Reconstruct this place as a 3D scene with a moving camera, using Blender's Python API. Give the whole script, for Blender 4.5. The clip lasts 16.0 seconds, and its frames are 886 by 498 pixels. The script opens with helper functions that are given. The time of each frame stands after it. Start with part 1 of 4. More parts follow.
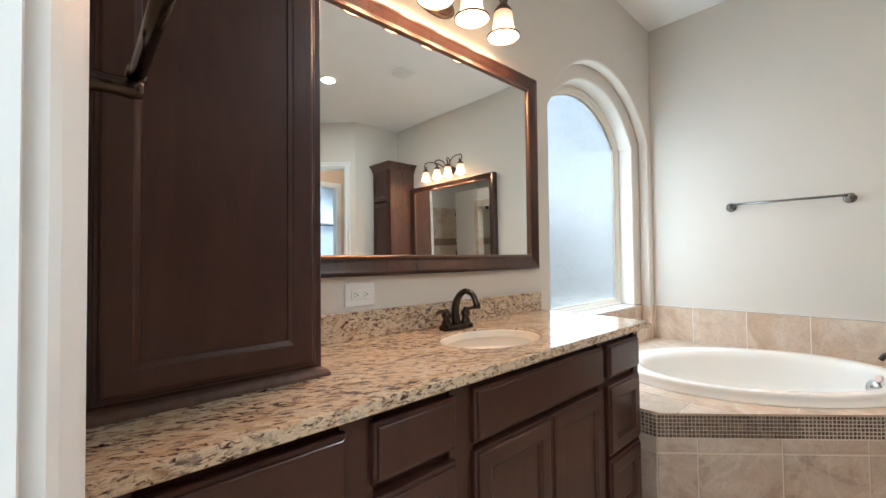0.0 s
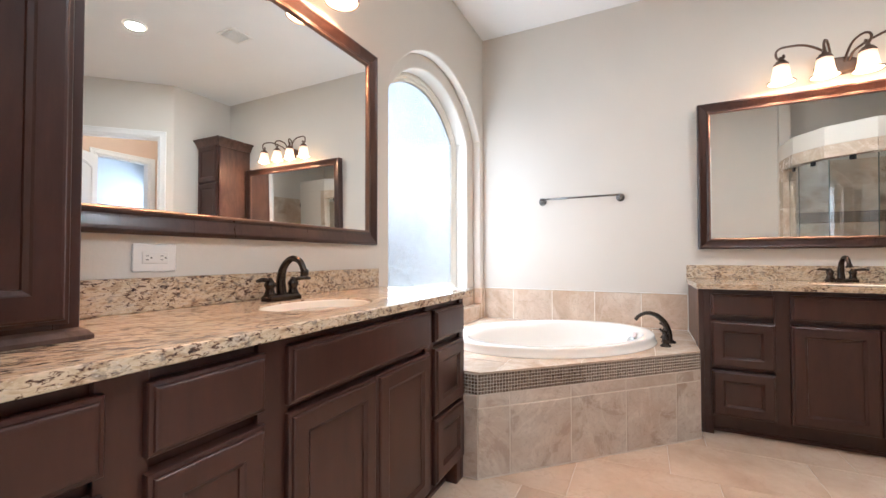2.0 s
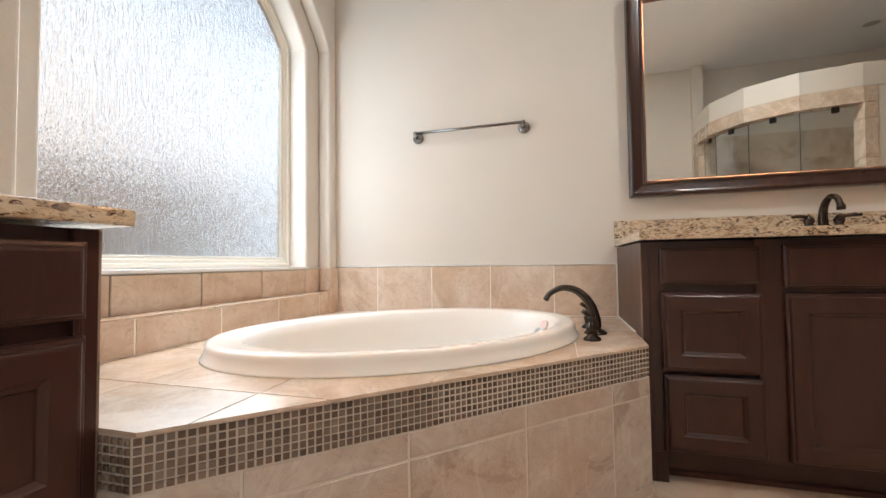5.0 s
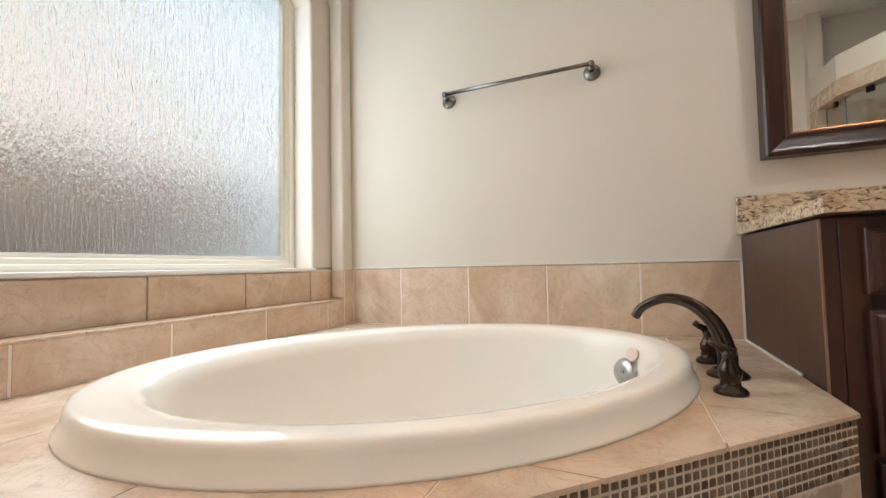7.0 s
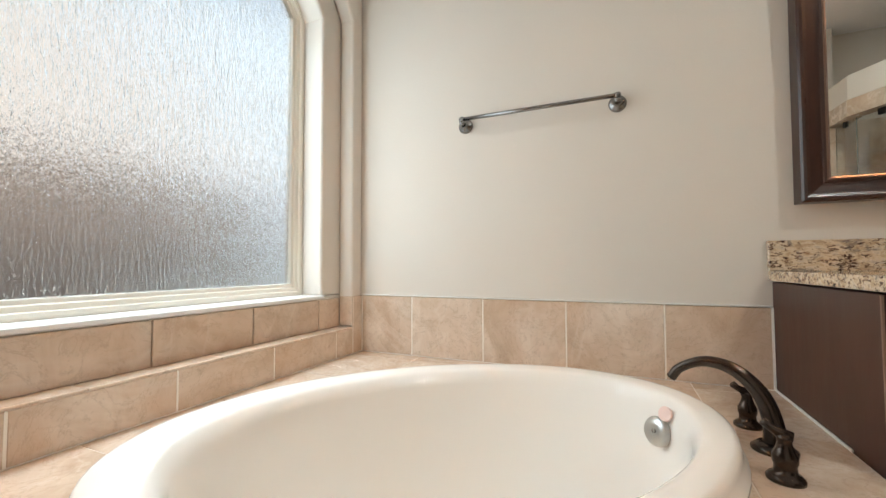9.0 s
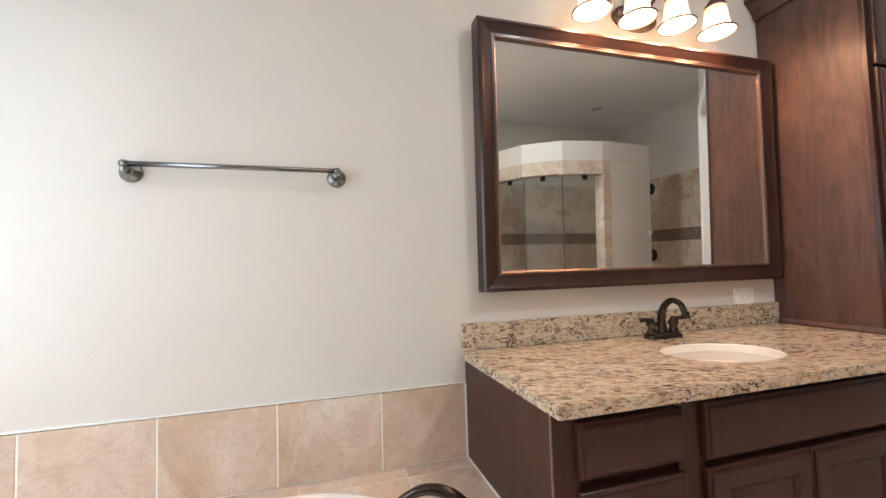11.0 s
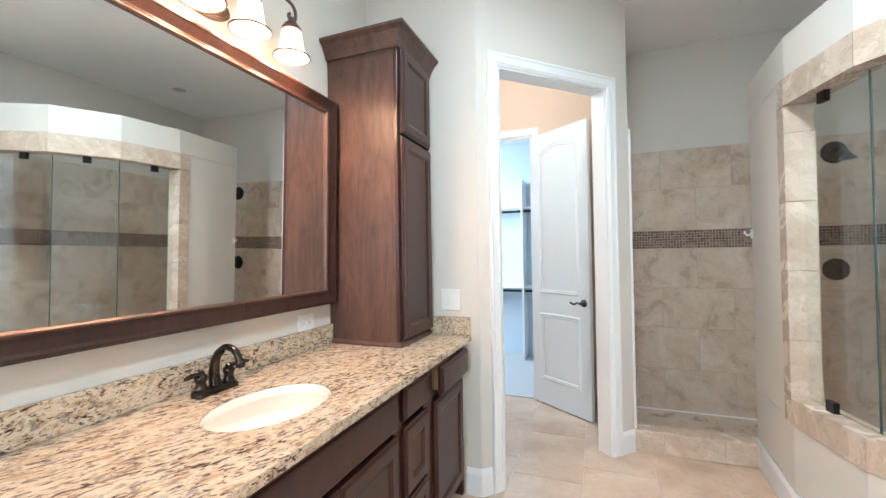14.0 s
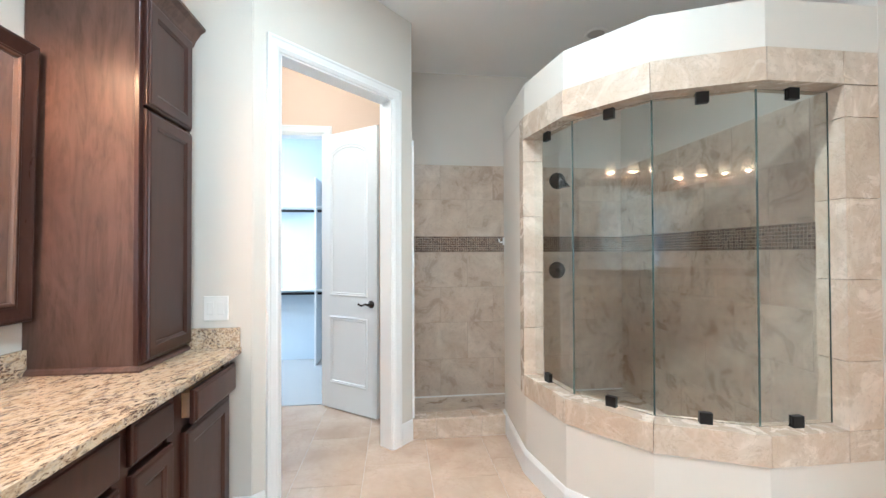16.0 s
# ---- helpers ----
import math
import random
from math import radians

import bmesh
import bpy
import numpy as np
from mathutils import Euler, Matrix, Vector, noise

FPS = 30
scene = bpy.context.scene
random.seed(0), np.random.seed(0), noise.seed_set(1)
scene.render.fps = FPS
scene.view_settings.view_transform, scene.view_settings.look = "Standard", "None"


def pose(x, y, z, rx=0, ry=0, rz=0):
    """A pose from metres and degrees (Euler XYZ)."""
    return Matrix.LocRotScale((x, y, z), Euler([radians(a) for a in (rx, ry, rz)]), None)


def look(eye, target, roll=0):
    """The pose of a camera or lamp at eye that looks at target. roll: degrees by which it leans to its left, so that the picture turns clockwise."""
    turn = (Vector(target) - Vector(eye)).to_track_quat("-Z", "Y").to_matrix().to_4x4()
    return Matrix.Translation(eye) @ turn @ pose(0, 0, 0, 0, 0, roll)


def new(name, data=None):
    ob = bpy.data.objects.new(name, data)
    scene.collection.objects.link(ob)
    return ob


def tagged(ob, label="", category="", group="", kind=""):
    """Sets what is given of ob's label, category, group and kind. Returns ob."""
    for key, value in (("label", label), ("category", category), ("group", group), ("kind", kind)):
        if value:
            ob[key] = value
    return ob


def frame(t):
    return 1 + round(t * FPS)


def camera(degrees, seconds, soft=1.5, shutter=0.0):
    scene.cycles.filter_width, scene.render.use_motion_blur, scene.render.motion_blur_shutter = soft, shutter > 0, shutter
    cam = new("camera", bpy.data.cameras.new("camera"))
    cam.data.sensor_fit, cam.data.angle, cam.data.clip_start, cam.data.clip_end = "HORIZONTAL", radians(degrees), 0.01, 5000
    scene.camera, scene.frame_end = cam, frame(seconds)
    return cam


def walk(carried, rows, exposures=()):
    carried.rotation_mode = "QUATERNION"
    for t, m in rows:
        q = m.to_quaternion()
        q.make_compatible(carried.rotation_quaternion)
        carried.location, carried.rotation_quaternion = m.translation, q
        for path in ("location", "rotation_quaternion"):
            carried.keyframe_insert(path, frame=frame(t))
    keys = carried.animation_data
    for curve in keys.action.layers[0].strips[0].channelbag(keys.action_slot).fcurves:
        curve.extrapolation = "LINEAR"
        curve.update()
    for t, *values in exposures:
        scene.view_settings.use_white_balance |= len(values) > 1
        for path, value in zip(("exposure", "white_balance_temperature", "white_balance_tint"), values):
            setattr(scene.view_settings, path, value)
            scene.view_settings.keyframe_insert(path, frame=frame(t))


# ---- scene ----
cam = camera(95.5, 16.0)
PATH = [
    (0, (2.701, 1.519, 1.235), (4.054, 2.991, 1.28), -0.6),
    (0.5, (2.768, 1.533, 1.165), (4.22, 2.908, 1.205), -0.3),
    (1, (2.802, 1.54, 1.13), (4.385, 2.762, 1.171), -0.1),
    (1.5, (2.792, 1.518, 1.099), (4.486, 2.581, 1.14), -0.1),
    (2, (2.771, 1.477, 1.099), (4.56, 2.37, 1.142), -0.1),
    (2.5, (2.774, 1.429, 1.082), (4.64, 2.146, 1.13), -0.3),
    (3, (2.835, 1.39, 1.022), (4.748, 1.975, 1.064), -0.3),
    (3.5, (3.055, 1.379, 0.919), (4.992, 1.876, 0.958), -0.5),
    (3.7, (3.179, 1.389, 0.88), (5.123, 1.861, 0.909), -0.4),
    (5.8, (4.482, 1.619, 0.821), (6.381, 2.238, 0.917), -1.0),
    (6, (4.531, 1.656, 0.836), (6.424, 2.294, 0.93), -1.0),
    (6.5, (4.621, 1.642, 0.817), (6.48, 2.374, 0.911), -1.1),
    (7, (4.675, 1.556, 0.809), (6.498, 2.373, 0.9), -1.2),
    (7.5, (4.711, 1.531, 0.829), (6.503, 2.417, 0.901), -1.2),
    (8, (4.744, 1.514, 0.845), (6.509, 2.451, 0.919), -1.0),
    (8.5, (4.742, 1.537, 0.896), (6.511, 2.467, 0.974), -0.7),
    (9, (4.694, 1.656, 0.958), (6.527, 2.453, 1.04), -0.2),
    (9.5, (4.718, 1.674, 1.045), (6.68, 2.048, 1.161), -0.2),
    (10, (4.787, 1.689, 1.123), (6.783, 1.655, 1.246), -1.1),
    (10.2, (4.8, 1.708, 1.16), (6.788, 1.534, 1.282), -1.4),
    (12.3, (5.14, 1.543, 1.35), (6.803, 0.433, 1.399), -1.2),
    (12.5, (5.157, 1.516, 1.373), (6.726, 0.278, 1.418), -1.2),
    (13, (5.105, 1.469, 1.404), (6.416, -0.041, 1.443), -1.2),
    (13.5, (5.06, 1.417, 1.408), (6.065, -0.312, 1.439), -1.1),
    (14, (5.03, 1.375, 1.408), (5.741, -0.494, 1.439), -0.9),
    (14.5, (5.002, 1.36, 1.408), (5.459, -0.587, 1.439), -0.8),
    (15, (4.955, 1.347, 1.408), (5.172, -0.641, 1.44), -0.6),
    (15.5, (4.936, 1.334, 1.415), (4.918, -0.666, 1.442), -0.3),
    (16, (4.925, 1.312, 1.418), (4.692, -0.674, 1.443), -0.2),
]
walk(cam, [(t, look(eye, target, roll)) for t, eye, target, roll in PATH],
     [(0, 0.36, 5350, -3), (0.5, 0.62, 5400, 1), (1, 0.74, 5400, 3), (3.5, 0.72, 5550, 6), (5.8, 0.18, 6050, 2), (9, 0.13, 5900, -1), (10.2, 0.29, 5550, 2),
      (12.5, 0.68, 5500, 2), (13, 0.77, 5350, 0), (13.5, 0.93, 5100, -4), (14, 1.10, 4850, -6), (16, 1.19, 4850, -6)])

# ---- world and lights ----
N, E, W, CEIL = 2.86, 6.42, 2.685, 3.21      # north, east and west wall faces, ceiling

world = bpy.data.worlds.new("sky")
scene.world = world
world.use_nodes = True
wn = world.node_tree
sky = wn.nodes.new("ShaderNodeTexSky")
sky.sky_type, sky.sun_disc, sky.sun_elevation, sky.sun_rotation = "NISHITA", False, radians(48), radians(200)
wn.nodes["Background"].inputs["Strength"].default_value = 0.15
wn.links.new(sky.outputs["Color"], wn.nodes["Background"].inputs["Color"])


def lamp(name, kind, m, power, colour, **settings):
    data = bpy.data.lights.new(name, kind)
    data.energy, data.color = power, colour
    if kind == "AREA":
        data.shape = "RECTANGLE"
        data.size, data.size_y = settings["size"], settings["size_y"]
    elif kind == "POINT":
        data.shadow_soft_size = settings["size"]
    elif kind == "SPOT":
        data.shadow_soft_size, data.spot_size, data.spot_blend = settings["size"], radians(settings["cone"]), 0.6
    ob = new(name, data)
    ob.matrix_world = m
    return ob


sun = lamp("sun", "SUN", look((4.0, -9.0, 12.0), (5.6, 2.9, 1.0)), 2.8, (1.0, 0.94, 0.86))
sun.data.angle = radians(0.5)
lamp("window_daylight", "AREA", look((5.55, N + 0.203, 1.55), (5.55, 0.0, 1.549)), 15, (0.95, 0.97, 1.0), size=1.15, size_y=1.34)
lamp("sky_daylight", "AREA", look((5.7, 3.72, 4.35), (5.8, 2.6, 0.9)), 140, (0.86, 0.93, 1.0), size=2.8, size_y=1.1)
# added fill lamp, unseen under the bedroom ceiling, brightens the room through the entry
lamp("bedroom_fill", "AREA", look((2.0, 1.0, 3.12), (2.001, 1.0, 0.0)), 75, (0.95, 0.97, 1.0), size=0.9, size_y=3.0)
# bluish lamp added out of view to brighten the closet; no window there
lamp("closet_fill", "AREA", look((7.3, -3.4, 2.2), (6.0, -3.6, 1.2)), 30, (0.90, 0.92, 1.0), size=1.0, size_y=1.2)
# invented point lamp behind the doorway header, lifts the door leaf and peach walls
lamp("vestibule_fill", "POINT", pose(5.75, -1.75, 2.9), 9, (1.0, 0.88, 0.76), size=0.08)
WARM = (1.0, 0.48, 0.24)
SCONCE_W, CAN_W = 6.5, 21.0

# ---- materials ----


class Mat:
    """A node material with helpers for colour mixing and relief."""

    def __init__(self, name, rough=0.5, metal=0.0, scale=1.0):
        self.m = bpy.data.materials.new(name)
        self.m.use_nodes = True
        self.t = self.m.node_tree
        self.b = self.t.nodes["Principled BSDF"]
        self.b.inputs["Roughness"].default_value, self.b.inputs["Metallic"].default_value = rough, metal
        self.co = self.t.nodes.new("ShaderNodeTexCoord").outputs["Object"]

    def node(self, kind, **inputs):
        n = self.t.nodes.new(kind)
        for key, value in inputs.items():
            key = key.replace("_", " ")
            if isinstance(value, bpy.types.NodeSocket):
                self.t.links.new(value, n.inputs[key])
            else:
                n.inputs[key].default_value = value
        return n

    def mapped(self, scale, rot=(0, 0, 0), at=None):
        return self.node("ShaderNodeMapping", Vector=at or self.co, Scale=scale, Rotation=rot).outputs["Vector"]

    def noise(self, scale, detail=4.0, rough=0.55, at=None, distort=0.0):
        return self.node("ShaderNodeTexNoise", Vector=at or self.co, Scale=scale, Detail=detail, Roughness=rough, Distortion=distort).outputs["Fac"]

    def ramp(self, fac, stops):
        n = self.node("ShaderNodeValToRGB", Fac=fac)
        r = n.color_ramp
        while len(r.elements) < len(stops):
            r.elements.new(0.5)
        for e, (p, c) in zip(r.elements, stops):
            e.position, e.color = p, (*c, 1) if len(c) == 3 else c
        return n.outputs["Color"]

    def mix(self, fac, a, b, how="MIX"):
        n = self.t.nodes.new("ShaderNodeMix")
        n.data_type, n.blend_type = "RGBA", how
        for sock, v in ((n.inputs[0], fac), (n.inputs[6], a), (n.inputs[7], b)):
            if isinstance(v, bpy.types.NodeSocket):
                self.t.links.new(v, sock)
            else:
                sock.default_value = v if not isinstance(v, tuple) else ((*v, 1) if len(v) == 3 else v)
        return n.outputs[2]

    def colour(self, c):
        if isinstance(c, bpy.types.NodeSocket):
            self.t.links.new(c, self.b.inputs["Base Color"])
        else:
            self.b.inputs["Base Color"].default_value = (*c, 1)
        return self

    def rough(self, fac, lo, hi):
        n = self.node("ShaderNodeMapRange", Value=fac)
        n.inputs["To Min"].default_value, n.inputs["To Max"].default_value = lo, hi
        self.t.links.new(n.outputs[0], self.b.inputs["Roughness"])
        return self

    def bump(self, height, strength=0.2, distance=0.002):
        n = self.node("ShaderNodeBump", Height=height, Strength=strength, Distance=distance)
        self.t.links.new(n.outputs[0], self.b.inputs["Normal"])
        return self


def wall_paint(name, c):
    k = Mat(name, 0.75)
    big = k.noise(1.3, 3)
    k.colour(k.mix(k.ramp(big, [(0.35, (0, 0, 0)), (0.7, (1, 1, 1))]), tuple(v * 0.965 for v in c), c))
    k.bump(k.noise(95, 3, 0.6), 0.35, 0.0015)
    return k.m


PAINT = wall_paint("wall_paint", (0.69, 0.64, 0.57))
CEILING = wall_paint("ceiling_paint", (0.90, 0.89, 0.87))
PEACH = wall_paint("vestibule_paint", (0.72, 0.53, 0.40))
CLOSET = wall_paint("closet_paint", (0.62, 0.68, 0.74))


def trim_paint():
    k = Mat("trim_paint", 0.32)
    k.colour(k.mix(k.noise(2.2, 3), (0.80, 0.785, 0.765), (0.84, 0.83, 0.81)))
    return k.bump(k.noise(40, 2), 0.06, 0.001).m


TRIM = trim_paint()


def dark_wood(name, lo, hi, rough, flame=1.0, coat=0.10):
    """Stained wood: long grain, blotches of stain, and a satin lacquer coat."""
    k = Mat(name, rough)
    grain = k.noise(3.2, 7, 0.68, k.mapped((9, 9, 1.3)), 1.6)
    figure = k.noise(2.2, 4, 0.6, k.mapped((2.4, 2.4, 0.55)), 2.4 * flame)
    blotch = k.noise(1.7, 4, 0.6)
    c = k.mix(k.ramp(grain, [(0.30, (0, 0, 0)), (0.72, (1, 1, 1))]), lo, hi)
    c = k.mix(k.ramp(figure, [(0.42, (0, 0, 0)), (0.62, (0.55, 0.55, 0.55))]), c, tuple(v * 1.25 for v in hi))
    k.colour(k.mix(k.ramp(blotch, [(0.42, (0, 0, 0)), (0.72, (0.5, 0.5, 0.5))]), c, tuple(v * 0.66 for v in lo)))
    k.rough(grain, rough - 0.06, rough + 0.10)
    k.b.inputs["Specular IOR Level"].default_value = 0.38
    k.b.inputs["Coat Weight"].default_value = coat
    k.b.inputs["Coat Roughness"].default_value = 0.14
    return k.bump(grain, 0.10, 0.001).m


WOOD = dark_wood("espresso_wood", (0.037, 0.0125, 0.0080), (0.052, 0.0185, 0.0125), 0.32)
WOOD_SIDE = dark_wood("cherry_veneer", (0.055, 0.0275, 0.0195), (0.112, 0.063, 0.047), 0.42, 1.9, 0.02)
FRAME = dark_wood("frame_wood", (0.026, 0.012, 0.009), (0.048, 0.022, 0.0155), 0.28)
RAW_WOOD = dark_wood("raw_edge_wood", (0.20, 0.13, 0.095), (0.28, 0.19, 0.14), 0.5)


def granite():
    """Tan granite: cream crystals, drawn-out dark flecks, grey clouds and pale specks."""
    k = Mat("granite", 0.13)
    at = k.mapped((0.62, 1.9, 2.2), at=k.mapped((1, 1, 1), (0, 0, 0.42)))
    base = k.ramp(k.noise(26, 5, 0.62, at, 0.6), [(0.30, (0.34, 0.21, 0.125)), (0.44, (0.55, 0.42, 0.275)), (0.55, (0.67, 0.545, 0.385)), (0.68, (0.50, 0.42, 0.335))])
    patch = k.noise(7, 3, 0.5, at)
    sway = k.node("ShaderNodeMapRange", Value=patch)
    sway.inputs["To Min"].default_value, sway.inputs["To Max"].default_value = 0.12, -0.12
    speck = k.node("ShaderNodeMath")
    speck.operation = "ADD"
    k.t.links.new(k.noise(56, 5, 0.64, at, 0.8), speck.inputs[0])
    k.t.links.new(sway.outputs[0], speck.inputs[1])
    brown = k.ramp(speck.outputs[0], [(0.41, (1, 1, 1)), (0.47, (0, 0, 0))])
    c = k.mix(brown, base, (0.17, 0.095, 0.062))
    dark = k.ramp(speck.outputs[0], [(0.35, (1, 1, 1)), (0.405, (0, 0, 0))])
    c = k.mix(dark, c, (0.032, 0.022, 0.019))
    grey = k.ramp(k.noise(30, 4, 0.6, k.mapped((0.9, 1.4, 1.2), (0.3, 0.2, 1.2)), 0.5), [(0.57, (0, 0, 0)), (0.65, (0.75, 0.75, 0.75))])
    c = k.mix(grey, c, (0.20, 0.165, 0.14))
    fleck = k.ramp(k.noise(95, 3, 0.6, at), [(0.61, (0, 0, 0)), (0.70, (0.5, 0.5, 0.5))])
    k.colour(k.mix(fleck, c, (0.80, 0.72, 0.61)))
    return k.m


GRANITE = granite()


def stone_tile(name, lo, mid, hi, rough, vein=(0.80, 0.72, 0.62), marks=1.0):
    """Cloudy travertine-look ceramic, shifted from piece to piece."""
    k = Mat(name, rough)
    rnd = k.node("ShaderNodeObjectInfo").outputs["Random"]
    shift = k.node("ShaderNodeVectorMath", )
    shift.operation = "MULTIPLY_ADD"
    comb = k.node("ShaderNodeCombineXYZ", X=rnd, Y=rnd, Z=rnd)
    k.t.links.new(comb.outputs[0], shift.inputs[0])
    shift.inputs[1].default_value = (37.0, 53.0, 71.0)
    k.t.links.new(k.node("ShaderNodeNewGeometry").outputs["Position"], shift.inputs[2])
    at = shift.outputs[0]
    cloud = k.noise(4.6, 8, 0.66, at, 1.0)
    c = k.ramp(cloud, [(0.30, lo), (0.48, mid), (0.66, hi)])
    vn = k.ramp(k.noise(1.7, 4, 0.55, at, 2.2), [(0.46, (0, 0, 0)), (0.50, (0.28 * marks ** 2,) * 3), (0.54, (0, 0, 0))])
    c = k.mix(vn, c, vein)
    crack = k.ramp(k.noise(7.5, 7, 0.68, at, 1.6), [(0.475, (0, 0, 0)), (0.50, (0.40 * marks,) * 3), (0.515, (0, 0, 0))])
    c = k.mix(crack, c, tuple(v * 0.78 for v in lo))
    patch = k.ramp(k.noise(2.6, 3, 0.5, at, 0.8), [(0.45, (0, 0, 0)), (0.70, (0.5 * marks,) * 3)])
    c = k.mix(patch, c, (lo[0] * 1.08, lo[1] * 0.98, lo[2] * 0.90))
    pit = k.ramp(k.noise(26, 6, 0.75, at), [(0.58, (0, 0, 0)), (0.70, (0.5 * min(1.0, marks),) * 3)])
    k.colour(k.mix(pit, c, tuple(v * 0.72 for v in lo)))
    k.rough(cloud, rough - 0.05, rough + 0.1)
    return k.bump(k.noise(30, 4, 0.6, at), 0.08, 0.001).m


def floor_stone():
    """Honey-beige floor ceramic: soft wide clouds, fine mottling and a few thin veins, shifted from tile to tile."""
    k = Mat("floor_tile", 0.24)
    rnd = k.node("ShaderNodeObjectInfo").outputs["Random"]
    shift = k.node("ShaderNodeVectorMath")
    shift.operation = "MULTIPLY_ADD"
    k.t.links.new(k.node("ShaderNodeCombineXYZ", X=rnd, Y=rnd, Z=rnd).outputs[0], shift.inputs[0])
    shift.inputs[1].default_value = (41.0, 29.0, 17.0)
    k.t.links.new(k.node("ShaderNodeNewGeometry").outputs["Position"], shift.inputs[2])
    at = shift.outputs[0]
    c = k.ramp(k.noise(3.2, 4, 0.5, at, 0.3), [(0.30, (0.52, 0.38, 0.272)), (0.5, (0.62, 0.467, 0.346)), (0.70, (0.70, 0.55, 0.425))])
    c = k.mix(k.ramp(k.noise(34, 4, 0.6, at), [(0.40, (0, 0, 0)), (0.75, (0.30, 0.30, 0.30))]), c, (0.52, 0.375, 0.265))
    c = k.mix(k.ramp(k.noise(2.4, 5, 0.6, at, 0.5), [(0.488, (0, 0, 0)), (0.50, (0.22, 0.22, 0.22)), (0.512, (0, 0, 0))]), c, (0.42, 0.29, 0.20))
    return k.colour(c).m


FLOOR_TILE = floor_stone()
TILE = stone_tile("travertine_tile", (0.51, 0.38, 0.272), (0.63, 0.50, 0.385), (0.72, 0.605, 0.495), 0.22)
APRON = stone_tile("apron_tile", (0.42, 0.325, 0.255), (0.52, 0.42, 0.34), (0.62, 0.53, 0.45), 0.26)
TRIM_TILE = stone_tile("shower_trim_tile", (0.48, 0.37, 0.275), (0.58, 0.47, 0.36), (0.66, 0.555, 0.45), 0.24)
SHOWER_TILE = stone_tile("shower_tile", (0.42, 0.325, 0.24), (0.56, 0.45, 0.345), (0.66, 0.555, 0.44), 0.26, (0.66, 0.57, 0.46), 0.8)
GROUT_TAN = Mat("tan_grout", 0.9).colour((0.48, 0.385, 0.295)).m
VINYL_M = Mat("cream_vinyl", 0.38)
VINYL = VINYL_M.colour(VINYL_M.mix(VINYL_M.noise(3, 3), (0.76, 0.70, 0.60), (0.80, 0.745, 0.65))).m
GROUT = Mat("grout", 0.9).colour((0.66, 0.575, 0.48)).m
GROUT_PALE = Mat("pale_grout", 0.9).colour((0.84, 0.79, 0.71)).m
GROUT_DARK = Mat("mosaic_grout", 0.9).colour((0.70, 0.64, 0.56)).m


def mosaic():
    k = Mat("mosaic_chip", 0.22)
    info = k.node("ShaderNodeObjectInfo").outputs["Random"]
    isl = k.node("ShaderNodeNewGeometry").outputs["Random Per Island"]
    add = k.node("ShaderNodeMath")
    add.operation = "ADD"
    k.t.links.new(info, add.inputs[0])
    k.t.links.new(isl, add.inputs[1])
    fr = k.node("ShaderNodeMath")
    fr.operation = "FRACT"
    k.t.links.new(add.outputs[0], fr.inputs[0])
    n = k.ramp(fr.outputs[0], [(0.0, (0.045, 0.024, 0.016)), (0.25, (0.11, 0.065, 0.042)), (0.45, (0.19, 0.125, 0.085)), (0.62, (0.07, 0.045, 0.034)), (0.78, (0.26, 0.19, 0.14)), (0.93, (0.15, 0.115, 0.092))])
    k.colour(k.mix(k.noise(60, 3), n, k.mix(0.3, n, (0.3, 0.22, 0.16))))
    return k.m


MOSAIC = mosaic()
PORCELAIN = Mat("tub_acrylic", 0.09).colour((0.86, 0.835, 0.785)).m
SINK = Mat("sink_porcelain", 0.10).colour((0.86, 0.80, 0.69)).m


def bronze():
    k = Mat("oil_rubbed_bronze", 0.20, 0.85)
    k.colour(k.mix(k.noise(22, 4), (0.030, 0.024, 0.020), (0.075, 0.055, 0.042)))
    return k.m


BRONZE = bronze()
FIXTURE_M = Mat("brown_bronze", 0.38, 0.55)
FIXTURE = FIXTURE_M.colour(FIXTURE_M.mix(FIXTURE_M.noise(30, 4), (0.085, 0.052, 0.036), (0.16, 0.10, 0.072))).m
STEEL = Mat("brushed_steel", 0.25, 1.0).colour((0.24, 0.235, 0.23)).m
NICKEL = Mat("brushed_nickel", 0.3, 1.0).colour((0.48, 0.47, 0.45)).m
MIRROR = Mat("mirror_silver", 0.0, 1.0).colour((0.90, 0.91, 0.89)).m
GOLD = Mat("copper_bead", 0.38, 0.6).colour((0.16, 0.10, 0.075)).m
PLASTIC = Mat("white_plastic", 0.35).colour((0.82, 0.80, 0.76)).m
BLACK = Mat("black_metal", 0.4, 0.6).colour((0.02, 0.018, 0.017)).m
SLOT = Mat("dark_slot", 0.8).colour((0.05, 0.045, 0.04)).m
STICKER = Mat("warning_sticker", 0.5).colour((0.80, 0.62, 0.56)).m
CARPET_M = Mat("carpet", 0.95)
CARPET_M.colour(CARPET_M.mix(CARPET_M.noise(160, 2), (0.40, 0.38, 0.36), (0.54, 0.52, 0.50))).bump(CARPET_M.noise(220, 2), 0.6, 0.006)
CARPET = CARPET_M.m


def clear_glass():
    k = Mat("shower_glass", 0.0)
    k.colour((0.95, 0.985, 0.965))
    k.b.inputs["Transmission Weight"].default_value = 1.0
    k.b.inputs["IOR"].default_value = 1.52
    return k.m


GLASS = clear_glass()
EDGE = Mat("glass_edge", 0.15).colour((0.09, 0.125, 0.11)).m


